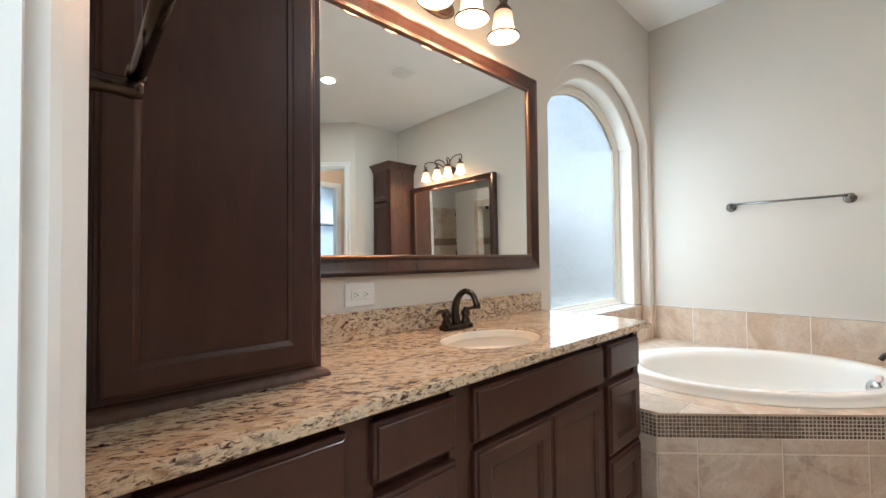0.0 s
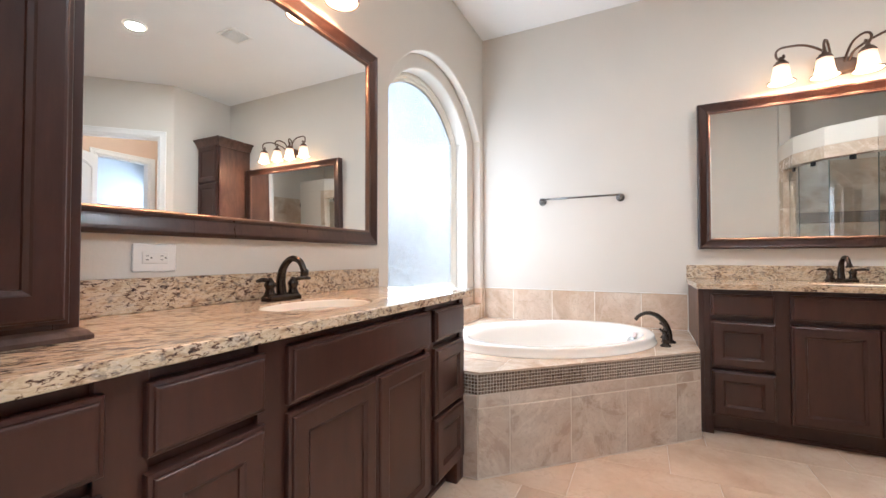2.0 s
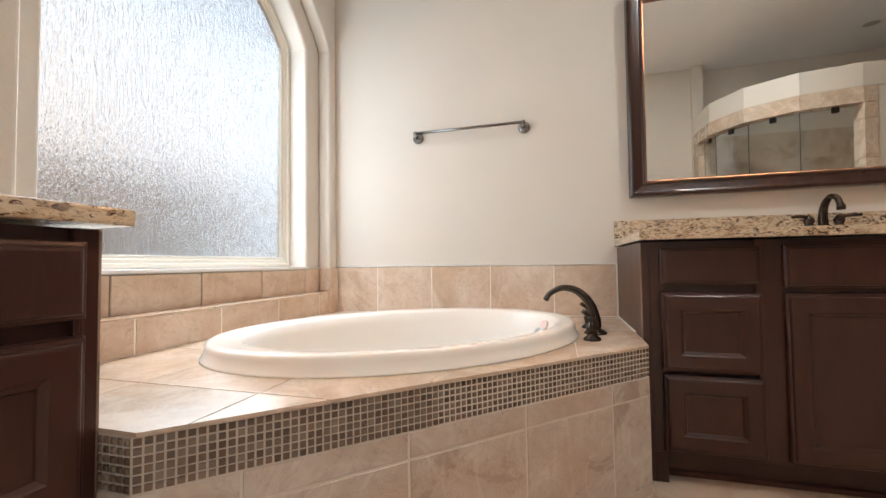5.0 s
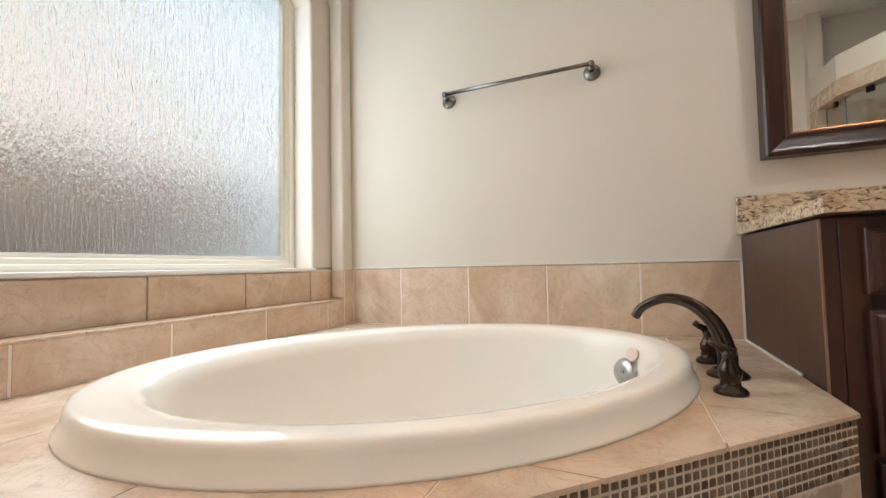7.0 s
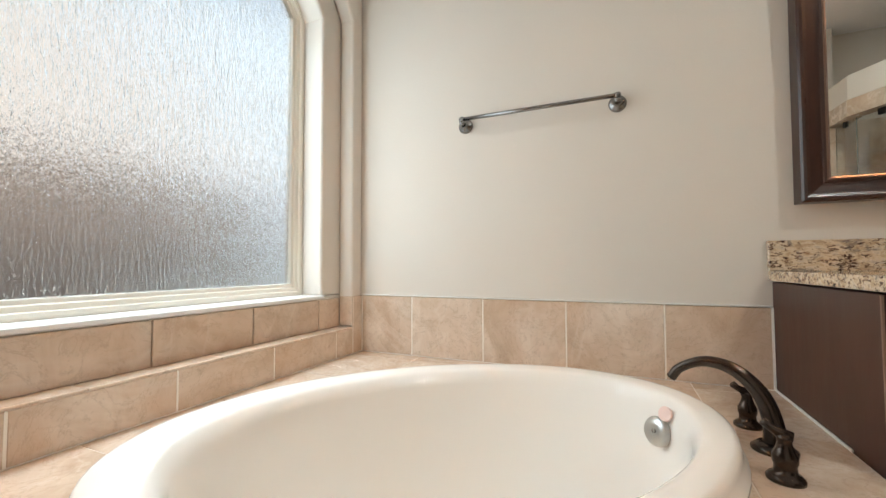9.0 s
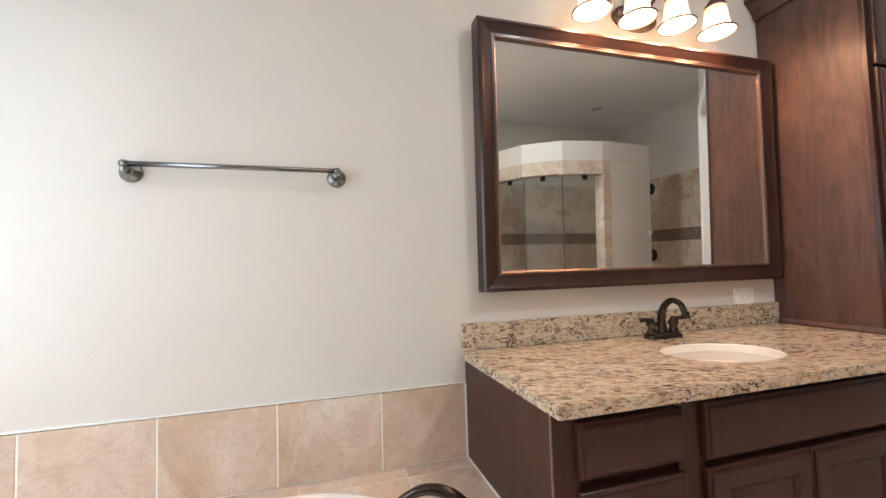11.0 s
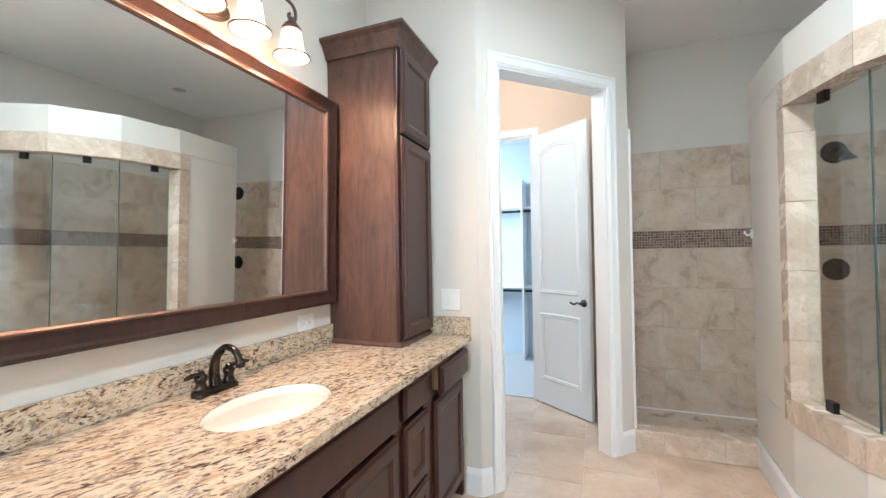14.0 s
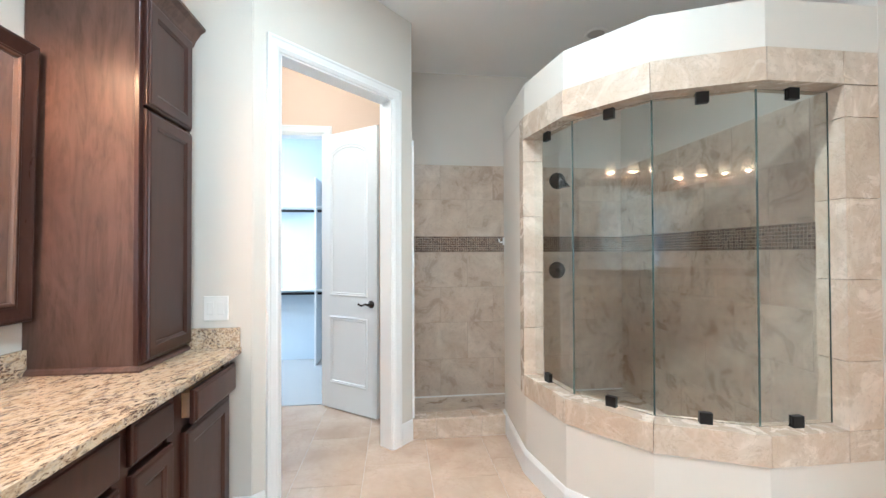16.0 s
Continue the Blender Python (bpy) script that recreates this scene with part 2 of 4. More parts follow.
def rain_glass():
    """Obscure glass with vertical rain relief."""
    k = Mat("rain_glass", 0.02)
    k.colour((1.0, 0.985, 0.97))
    k.b.inputs["Transmission Weight"].default_value = 1.0
    k.b.inputs["IOR"].default_value = 1.35
    streak = k.noise(125, 3, 0.62, k.mapped((1.0, 1.0, 0.16)), 0.5)
    drop = k.noise(170, 3, 0.6, k.mapped((1.0, 1.0, 0.5)), 0.3)
    k.bump(k.mix(0.35, streak, drop), 1.0, 0.0095)
    return k.m


RAIN = rain_glass()


def glow(name, colour, strength):
    k = Mat(name, 0.4)
    k.colour((0.82, 0.74, 0.62))
    k.b.inputs["Emission Color"].default_value = (*colour, 1)
    k.b.inputs["Emission Strength"].default_value = strength
    return k.m


def shade_glass():
    """White bell glass, brightest round the bulb in its mouth."""
    k = Mat("lit_shade_glass", 0.35)
    k.colour((0.84, 0.76, 0.66))
    gen = k.t.nodes.new("ShaderNodeTexCoord").outputs["Generated"]
    up = k.node("ShaderNodeSeparateXYZ", Vector=gen).outputs["Z"]
    tint = k.ramp(up, [(0.0, (1.0, 0.72, 0.44)), (0.45, (1.0, 0.60, 0.32)), (1.0, (1.0, 0.40, 0.17))])
    power = k.node("ShaderNodeMapRange", Value=k.ramp(up, [(0.0, (0.6, 0.6, 0.6)), (0.25, (0.95, 0.95, 0.95)), (0.55, (0.34, 0.34, 0.34)), (1.0, (0.08, 0.08, 0.08))]))
    power.inputs["To Max"].default_value = 4.2
    k.t.links.new(tint, k.b.inputs["Emission Color"])
    k.t.links.new(power.outputs[0], k.b.inputs["Emission Strength"])
    return k.m


SHADE = shade_glass()
CAN_GLOW = glow("lit_can_lens", (1.0, 0.90, 0.76), 14.0)

# ---- mesh helpers ----


def part(name, bm, material, parent=None, label="", smooth=False):
    me = bpy.data.meshes.new(name)
    bmesh.ops.recalc_face_normals(bm, faces=bm.faces)
    bm.to_mesh(me)
    bm.free()
    if smooth:
        for p in me.polygons:
            p.use_smooth = True
    me.materials.append(material)
    ob = new(name, me)
    if parent:
        ob.parent = parent
    if label:
        ob["label"] = label
    return ob


def thing(name, m, label, category, group="", kind=""):
    ob = new(name)
    ob.empty_display_size = 0.05
    ob.matrix_world = m
    return tagged(ob, label, category, group, kind)


def setting(name, bm, material, label="", smooth=False):
    return tagged(part(name, bm, material, None, label, smooth), "", "", "", "structure")


def boxes(*list_of, bevel=0.0, segments=1):
    """A mesh of boxes given as (x0, y0, z0, x1, y1, z1)."""
    bm = bmesh.new()
    for x0, y0, z0, x1, y1, z1 in list_of:
        v = [bm.verts.new((x, y, z)) for z in (z0, z1) for y in (y0, y1) for x in (x0, x1)]
        for f in ((0, 2, 3, 1), (4, 5, 7, 6), (0, 1, 5, 4), (2, 6, 7, 3), (0, 4, 6, 2), (1, 3, 7, 5)):
            bm.faces.new([v[i] for i in f])
    if bevel:
        bmesh.ops.bevel(bm, geom=list(bm.edges), offset=bevel, segments=segments, affect="EDGES", profile=0.5)
    return bm


def prism(points, lo, hi, axis="z", bm=None):
    """The outline of 2D points, pulled from lo to hi along an axis (x: points are y, z; y: x, z; z: x, y)."""
    bm = bm or bmesh.new()
    put = {"x": lambda p, d: (d, p[0], p[1]), "y": lambda p, d: (p[0], d, p[1]), "z": lambda p, d: (p[0], p[1], d)}[axis]
    a = [bm.verts.new(put(p, lo)) for p in points]
    b = [bm.verts.new(put(p, hi)) for p in points]
    n = len(points)
    bm.faces.new(a[::-1])
    bm.faces.new(b)
    for i in range(n):
        bm.faces.new((a[i], a[(i + 1) % n], b[(i + 1) % n], b[i]))
    return bm


def loft(rings, bm=None, closed=True, cap=False, loop=False):
    bm = bm or bmesh.new()
    rows = [[bm.verts.new(p) for p in ring] for ring in rings]
    n = len(rings[0])
    for a, b in zip(rows, rows[1:] + (rows[:1] if loop else [])):
        for i in range(n if closed else n - 1):
            j = (i + 1) % n
            bm.faces.new((a[i], a[j], b[j], b[i]))
    if cap:
        bm.faces.new(rows[0][::-1])
        bm.faces.new(rows[-1])
    return bm


def lathe(profile, n=24, bm=None, at=(0, 0, 0), cap=True, m=None):
    """(radius, height) pairs turned about z."""
    rings = []
    for r, z in profile:
        ring = []
        for i in range(n):
            a = 2 * math.pi * i / n
            p = Vector((r * math.cos(a), r * math.sin(a), z))
            p = (m @ p) if m else p
            ring.append(p + Vector(at))
        rings.append(ring)
    return loft(rings, bm, cap=cap)


def tube(points, radius, n=10, bm=None, cap=True):
    """A round bar along points; radius may be a list."""
    pts = [Vector(p) for p in points]
    rad = radius if isinstance(radius, (list, tuple)) else [radius] * len(pts)
    rings, up = [], None
    for i, p in enumerate(pts):
        d = (pts[min(i + 1, len(pts) - 1)] - pts[max(i - 1, 0)]).normalized()
        if up is None:
            up = d.orthogonal().normalized()
        up = (up - d * up.dot(d)).normalized()
        side = d.cross(up)
        rings.append([p + rad[i] * (math.cos(2 * math.pi * k / n) * up + math.sin(2 * math.pi * k / n) * side) for k in range(n)])
    return loft(rings, bm, cap=cap)


def curve_points(ctrl, n=24):
    """A smooth path through control points."""
    c = [Vector(p) for p in ctrl]
    c = [2 * c[0] - c[1]] + c + [2 * c[-1] - c[-2]]
    out = []
    for i in range(1, len(c) - 2):
        for k in range(n):
            t = k / n
            p0, p1, p2, p3 = c[i - 1:i + 3]
            out.append(0.5 * (2 * p1 + (p2 - p0) * t + (2 * p0 - 5 * p1 + 4 * p2 - p3) * t * t + (3 * p1 - p0 - 3 * p2 + p3) * t ** 3))
    return out + [c[-2]]


def rect_frame(x0, z0, x1, z1, profile, bm=None):
    """A mitred frame in the x-z plane, front towards -y: profile pairs (inset, y)."""
    rings = [[(x0 + d, y, z0 + d), (x1 - d, y, z0 + d), (x1 - d, y, z1 - d), (x0 + d, y, z1 - d)] for d, y in profile]
    return loft(rings, bm, loop=True)


def arch(x0, x1, spring, rise, n=24):
    """Points of a segmental arch from the left springing to the right."""
    half = (x1 - x0) / 2
    r = (half * half + rise * rise) / (2 * rise)
    cz = spring + rise - r
    a = math.asin(min(1, half / r))
    return [((x0 + x1) / 2 + r * math.sin(-a + 2 * a * i / n), cz + r * math.cos(-a + 2 * a * i / n)) for i in range(n + 1)]


# ---- the room ----
TOP = CEIL + 0.12
OUT_X0, OUT_X1, OUT_SPRING, OUT_RISE = 4.81, 6.335, 2.20, 0.43
IN_X0, IN_X1, SILL, IN_SPRING, IN_RISE = 4.90, 6.205, 0.815, 2.155, 0.37
LEDGE = 0.655


def holed(x0, x1, z1, ox0, ox1, oz, spring, rise):
    """A wall's outline above oz with an arched opening that stands on oz."""
    a = [(ox0, oz)] + arch(ox0, ox1, spring, rise) + [(ox1, oz)]
    return [(x0, oz), (x0, z1), (x1, z1), (x1, oz)] + a[::-1]


def rounded(ob, width=0.014):
    """Bullnose corners of the plaster."""
    bv = ob.modifiers.new("bullnose", "BEVEL")
    bv.width, bv.segments, bv.limit_method, bv.angle_limit = width, 3, "ANGLE", radians(38)
    return ob


bm = prism(holed(W - 0.12, E, TOP, OUT_X0, OUT_X1, LEDGE, OUT_SPRING, OUT_RISE), N, N + 0.08, "y")
prism([(W - 0.12, 0), (E, 0), (E, LEDGE), (W - 0.12, LEDGE)], N, N + 0.08, "y", bm)
prism(holed(W - 0.12, E, TOP, IN_X0, IN_X1, SILL, IN_SPRING, IN_RISE), N + 0.08, N + 0.24, "y", bm)
prism([(W - 0.12, 0), (E, 0), (E, SILL), (W - 0.12, SILL)], N + 0.08, N + 0.24, "y", bm)
rounded(setting("wall_north", bm, PAINT))
S = -0.915
setting("wall_east", boxes((E, -1.035, 0, E + 0.12, N + 0.24, TOP)), PAINT)
# west wall with the entry opening
D0, D1, DH = 0.62, 1.77, 2.56
bm = prism([(-0.366, 0), (D0, 0), (D0, DH), (D1, DH), (D1, 0), (N, 0), (N, TOP), (-0.366, TOP)], W - 0.12, W, "x")
setting("wall_west", bm, PAINT)
# short south wall beside the second vanity, then the slanted wall with the doorway
A, B = Vector((5.68, S)), Vector((4.797, -1.798))
setting("wall_south", boxes((A.x, S - 0.12, 0, E, S, TOP)), PAINT)
U = (B - A).normalized()
SLANT = Matrix.Translation((A.x, A.y, 0)) @ Matrix.Rotation(math.atan2(U.y, U.x), 4, "Z")
LEN = (B - A).length
O0, O1 = 0.150, 1.040


def along(name, bm, material, label=""):
    ob = setting(name, bm, material, label)
    ob.matrix_world = SLANT
    return ob


# local x runs along the slanted wall, local +y goes behind it
bm = prism([(0, 0), (O0, 0), (O0, DH), (O1, DH), (O1, 0), (LEN, 0), (LEN, TOP), (0, TOP)], 0, 0.12, "y")
rounded(along("wall_slanted", bm, PAINT))
BACK = -2.64
setting("wall_shower_side", boxes((4.80, BACK, 0, 4.90, -1.803, TOP)), PAINT)
setting("wall_shower_back", boxes((2.46, BACK - 0.12, 0, 4.90, BACK, TOP)), PAINT)
setting("wall_shower_west", boxes((2.46, BACK, 0, 2.58, -0.366, TOP)), PAINT)
setting("floor", boxes((1.2, -3.0, -0.10, 7.2, 3.1, -0.0030)), GROUT)
setting("ceiling", boxes((0.2, -5.2, CEIL, 8.2, N + 0.24, CEIL + 0.12)), CEILING)

# ---- shower screen wall ----
POLY = [(4.046, -1.905), (4.09, -1.23), (4.012, -0.785), (3.745, -0.43), (3.333, -0.246), (2.58, -0.246)]
THICK = 0.12


def inset(points, d):
    """The line of points moved d to its left-hand side (into the shower)."""
    out = []
    for i, p in enumerate(points):
        p = Vector(p)
        dirs = []
        if i:
            dirs.append((p - Vector(points[i - 1])).normalized())
        if i < len(points) - 1:
            dirs.append((Vector(points[i + 1]) - p).normalized())
        normals = [Vector((-v.y, v.x)) for v in dirs]
        n = sum(normals, Vector((0, 0))).normalized()
        out.append(p + n * (d / n.dot(normals[0])))
    return [(p.x, p.y) for p in out]


def band(points, d0, d1, z0, z1, bm=None):
    """A wall strip along points between two insets."""
    a, b = inset(points, d0), inset(points, d1)
    rings = [[(*p, z0), (*p, z1), (*q, z1), (*q, z0)] for p, q in zip(a, b)]
    return loft(rings, bm, cap=True)


WALL_TOP, HEAD_TOP, HEAD, LEDGE_TOP, LEDGE_LOW = 2.53, 2.31, 2.165, 0.635, 0.50
J1 = 2.956
OPEN = POLY[1:5] + [(J1, -0.246)]
bm = band(POLY, 0, THICK, 0, LEDGE_LOW)
band(POLY, 0, THICK, HEAD_TOP, WALL_TOP, bm)
band([POLY[0], (4.0835, -1.33)], 0, THICK, LEDGE_LOW, HEAD_TOP, bm)
band([(2.781, -0.246), POLY[5]], 0, THICK, LEDGE_LOW, HEAD_TOP, bm)
rounded(setting("wall_shower_screen", bm, PAINT), 0.008)
setting("wall_shower_return", boxes((2.46, -0.366, 0, 2.77, -0.244, TOP)), PAINT)

# ---- baseboards and casings ----


def base_profile(h=0.155):
    return [(0, 0), (0.016, 0), (0.016, h - 0.03), (0.011, h - 0.012), (0.006, h), (0, h)]


def baseboard(points, flip=1):
    """Along a line of floor points, standing out to the left-hand side (flip -1: right)."""
    rings = []
    offs = [inset(points, -flip * d) for d, _ in base_profile()]
    for i in range(len(points)):
        rings.append([(*offs[k][i], z) for k, (_, z) in enumerate(base_profile())])
    return loft(rings, cap=True)


setting("baseboard", baseboard(POLY[:5] + [(2.77, -0.246)]), TRIM)
setting("baseboard", baseboard([(5.77, S), (A.x, A.y), tuple(A + U * (O0 - 0.08))]), TRIM)
setting("baseboard", baseboard([tuple(A + U * (O1 + 0.08)), (B.x, B.y)]), TRIM)
setting("baseboard", baseboard([(W, 0.53), (W, -0.24)], -1), TRIM)


def casing(x0, x1, h, w=0.078):
    """Three-sided door trim, front towards -y, with a stepped face."""
    prof = [(0, 0), (0, -0.020), (0.012, -0.022), (0.020, -0.017), (0.05, -0.015), (0.058, -0.019), (w - 0.006, -0.012), (w, -0.008), (w, 0)]
    rings = []
    for d, y in prof:
        rings.append([(x0 - w + d, y, 0), (x0 - w + d, y, h + w - d), (x1 + w - d, y, h + w - d), (x1 + w - d, y, 0)])
    return loft(rings, closed=False, loop=True)


def lining(x0, x1, h, depth):
    return boxes((x0 - 0.002, 0, 0, x0 + 0.018, depth, h), (x1 - 0.018, 0, 0, x1 + 0.002, depth, h), (x0, 0, h - 0.018, x1, depth, h + 0.002))


def doorway(m, x0, x1, h, depth, both=True):
    for bm2 in [casing(x0 + 0.006, x1 - 0.006, h - 0.006), lining(x0, x1, h, depth)]:
        setting("trim", bm2, TRIM).matrix_world = m
    if both:
        setting("trim", casing(x0 + 0.006, x1 - 0.006, h - 0.006), TRIM).matrix_world = m @ Matrix.Translation(((x0 + x1), depth, 0)) @ Matrix.Rotation(math.pi, 4, "Z")


doorway(SLANT, O0, O1, DH, 0.12)
doorway(Matrix.Translation((W, 0, 0)) @ Matrix.Rotation(math.pi / 2, 4, "Z"), D0, D1, DH, 0.12)

# ---- window ----
win = thing("window_1", Matrix.Translation((0, N + 0.205, 0)), "arched window with cream vinyl frame and obscure rain glass", "window", kind="structure")


def arch_ring(x0, x1, z0, spring, rise, profile, bm=None):
    """A frame swept round an arched opening; profile pairs (inset, y)."""
    rings = []
    for d, y in profile:
        a = arch(x0 + d, x1 - d, spring, max(0.05, rise - d * 1.1), 28)
        rings.append([(p[0], y, p[1]) for p in a] + [(x1 - d, y, z0 + d), (x0 + d, y, z0 + d)])
    return loft(rings, bm, loop=True)


part("window_frame", arch_ring(IN_X0, IN_X1, SILL, IN_SPRING, IN_RISE, [(0, 0.035), (0, -0.010), (0.012, -0.014), (0.024, -0.014), (0.027, -0.006), (0.042, -0.004), (0.046, 0.004), (0.058, 0.006), (0.060, 0.035)]), VINYL, win, "cream window frame")
pane_pts = arch(IN_X0 + 0.054, IN_X1 - 0.054, IN_SPRING, IN_RISE - 0.058, 28) + [(IN_X1 - 0.054, SILL + 0.054), (IN_X0 + 0.054, SILL + 0.054)]
pane = part("pane", prism(pane_pts, 0.014, 0.020, "y"), RAIN, win, "obscure rain glass")
pane.visible_shadow = False
part("window_sill", boxes((IN_X0 - 0.004, -0.140, SILL - 0.012, IN_X1 + 0.01, 0.0, SILL + 0.004), bevel=0.003), TRIM, win, "white window sill")

# ---- tub deck and its tiles ----
DECK, MOS_LOW = 0.53, 0.417
FRONT0, FRONT1 = Vector((4.645, 2.222)), Vector((5.672, 1.176))
TC, TA, TB = Vector((5.628, 2.048)), 0.727, 0.516        # tub's centre and half axes
TD = Vector((0.686, -0.728))
TN = Vector((0.728, 0.686))


def oval(a, b, z, n=72, shift=0.0):
    return [(*(TC + TD * (shift + a * math.cos(2 * math.pi * i / n)) + TN * (b * math.sin(2 * math.pi * i / n))), z) for i in range(n)]


def plate_with_hole(outline, hole, z0, z1):
    """A slab with a hole: every hole point meets the outline along the ray from the hole's middle."""
    c = sum((Vector(p[:2]) for p in hole), Vector((0, 0))) / len(hole)
    n = len(outline)
    outer = []
    angles = sorted({round(math.atan2(p[1] - c.y, p[0] - c.x), 6) for p in list(outline) + [h[:2] for h in hole]})

    def meet(poly, a):
        d = Vector((math.cos(a), math.sin(a)))
        best = None
        for i in range(len(poly)):
            p, q = Vector(poly[i][:2]), Vector(poly[(i + 1) % len(poly)][:2])
            e = q - p
            den = d.x * e.y - d.y * e.x
            if abs(den) < 1e-9:
                continue
            t = ((p.x - c.x) * e.y - (p.y - c.y) * e.x) / den
            s = ((p.x - c.x) * d.y - (p.y - c.y) * d.x) / den
            if t > 1e-6 and -1e-4 <= s <= 1.0001 and (best is None or t < best):
                best = t
        return c + d * best
    inner = [meet(hole, a) for a in angles]
    outer = [meet(outline, a) for a in angles]
    rings = [[(*p, z) for p in ring] for ring, z in ((inner, z0), (inner, z1), (outer, z1), (outer, z0))]
    return loft(rings, loop=True)


deck_line = [(FRONT0.x, FRONT0.y), (FRONT1.x, FRONT1.y), (E - 0.002, 1.172), (E - 0.002, N - 0.002), (FRONT0.x, N - 0.002)]
surround = thing("tub_surround", Matrix.Identity(4), "tiled tub deck with mosaic band and travertine apron", "tub deck", kind="structure")
hole = [p[:2] for p in oval(0.70, 0.50, 0)]
part("deck_bed", plate_with_hole(deck_line, hole, DECK - 0.05, DECK - 0.0015), GROUT, surround)
front_dir = (FRONT1 - FRONT0).normalized()
FL = (FRONT1 - FRONT0).length
APM = Matrix.Translation((FRONT0.x, FRONT0.y, 0)) @ Matrix.Rotation(math.atan2(front_dir.y, front_dir.x), 4, "Z")
ap = part("apron_bed", boxes((0, 0.0005, 0, FL, 0.06, DECK - 0.05)), GROUT, surround)
ap.matrix_world = APM
part("return_bed", boxes((FRONT0.x + 0.002, FRONT0.y + 0.004, 0, FRONT0.x + 0.06, 2.45, DECK - 0.05)), GROUT, surround)

# bathtub
tub = thing("bathtub", Matrix.Identity(4), "white oval drop-in bathtub set in a tiled deck", "bathtub")
# each ring: half axes taken in, height over the deck, shift towards the faucet (the head end has the wider rim)
rim = [(0.03, 0.03, -0.004, 0), (-0.010, -0.008, 0.0005, 0), (-0.009, -0.007, 0.006, 0), (-0.002, -0.001, 0.012, 0), (0.004, 0.004, 0.036, 0), (0.0055, 0.0055, 0.045, 0), (0.0085, 0.0085, 0.0515, 0), (0.014, 0.014, 0.0550, 0),
       (0.022, 0.020, 0.056, 0), (0.042, 0.038, 0.0550, 0.004), (0.068, 0.060, 0.0525, 0.012), (0.086, 0.077, 0.0495, 0.018), (0.098, 0.089, 0.042, 0.022), (0.107, 0.100, 0.025, 0.025), (0.116, 0.110, 0.008, 0.027)]
for k in range(1, 9):
    f = k / 8
    rim.append((0.116 + 0.10 * f + 0.10 * f ** 4, 0.110 + 0.075 * f + 0.05 * f ** 4, 0.008 - 0.42 * (1 - (1 - f) ** 1.5), 0.027 + 0.03 * f))
rings = [oval(TA - a, TB - b, DECK + z, shift=sh) for a, b, z, sh in rim]
bm = loft(rings)
bm.faces.ensure_lookup_table()
bm.verts.ensure_lookup_table()
bm.faces.new(bm.verts[-72:])
part("shell", bm, PORCELAIN, tub, smooth=True)


def on_tub(a, b, z):
    return Vector((*(TC + TD * a + TN * b), z))


# overflow plate and sticker on the east end of the basin
inner = Matrix.Translation(on_tub(0.607, -0.062, DECK - 0.043)) @ Matrix.Rotation(math.atan2(-TD.y, -TD.x), 4, "Z") @ Matrix.Rotation(radians(78), 4, "Y")
ov = part("overflow_plate", lathe([(0.040, -0.02), (0.040, 0.006), (0.036, 0.011), (0.012, 0.013), (0.004, 0.011)], 28), NICKEL, tub, "brushed metal overflow plate", True)
ov.matrix_world = inner
part("screw", lathe([(0.006, 0.010), (0.006, 0.0155), (0.004, 0.0165)], 12), STEEL, ov, smooth=True)
st = part("sticker", lathe([(0.020, -0.004), (0.020, 0.0035)], 20), STICKER, tub, "round red and white warning sticker")
st.matrix_world = Matrix.Translation(on_tub(0.613, -0.085, DECK + 0.012)) @ Matrix.Rotation(math.atan2(-TD.y, -TD.x), 4, "Z") @ Matrix.Rotation(radians(72), 4, "Y")

# tub filler: arched spout and two lever handles, on the deck's end


def handle_set(name_m, parent, big=1.0):
    base = part("handle_base", lathe([(0.036 * big, 0), (0.036 * big, 0.006), (0.030 * big, 0.012), (0.022 * big, 0.016), (0.021 * big, 0.030), (0.024 * big, 0.036), (0.024 * big, 0.05), (0.017 * big, 0.062), (0.013 * big, 0.075), (0.016 * big, 0.082), (0.013 * big, 0.09)], 20), BRONZE, parent, smooth=True)
    base.matrix_world = name_m
    part("lever", tube([(-0.014, 0, 0.088), (0.010, 0, 0.093), (0.026 * big, 0, 0.100), (0.038 * big, 0, 0.109)], [0.008, 0.010, 0.008, 0.009], 10), BRONZE, base, smooth=True)
    return base


def filler():
    root = thing("tub_faucet", Matrix.Translation((5.862, 1.335, DECK)), "oil-rubbed bronze roman tub faucet on the tiled deck", "faucet")
    d = Vector((0.30, 0.95, 0)).normalized()
    ctrl = [(0, 0, 0.0), (0.0, 0, 0.06), (-0.022, 0, 0.125), (-0.07, 0, 0.172), (-0.13, 0, 0.184), (-0.185, 0, 0.160), (-0.208, 0, 0.130)]
    pts = [Vector((0, 0, p[2])) + d * (-p[0]) for p in ctrl]
    path = curve_points(pts, 8)
    rad = [0.0235 - 0.0115 * min(1, i / (len(path) * 0.75)) for i in range(len(path))]
    part("spout", tube(path, rad, 16), BRONZE, root, smooth=True)
    part("base_ring", lathe([(0.045, 0), (0.045, 0.006), (0.035, 0.014), (0.030, 0.018)], 24), BRONZE, root, smooth=True)
    for dx, dy, a in ((-0.148, 0.024, 75), (0.148, 0.014, 105)):
        handle_set(Matrix.Translation((5.862 + dx, 1.335 + dy, DECK)) @ Matrix.Rotation(radians(a), 4, "Z"), root, 0.9)
    return root


filler()

# ---- vanities ----


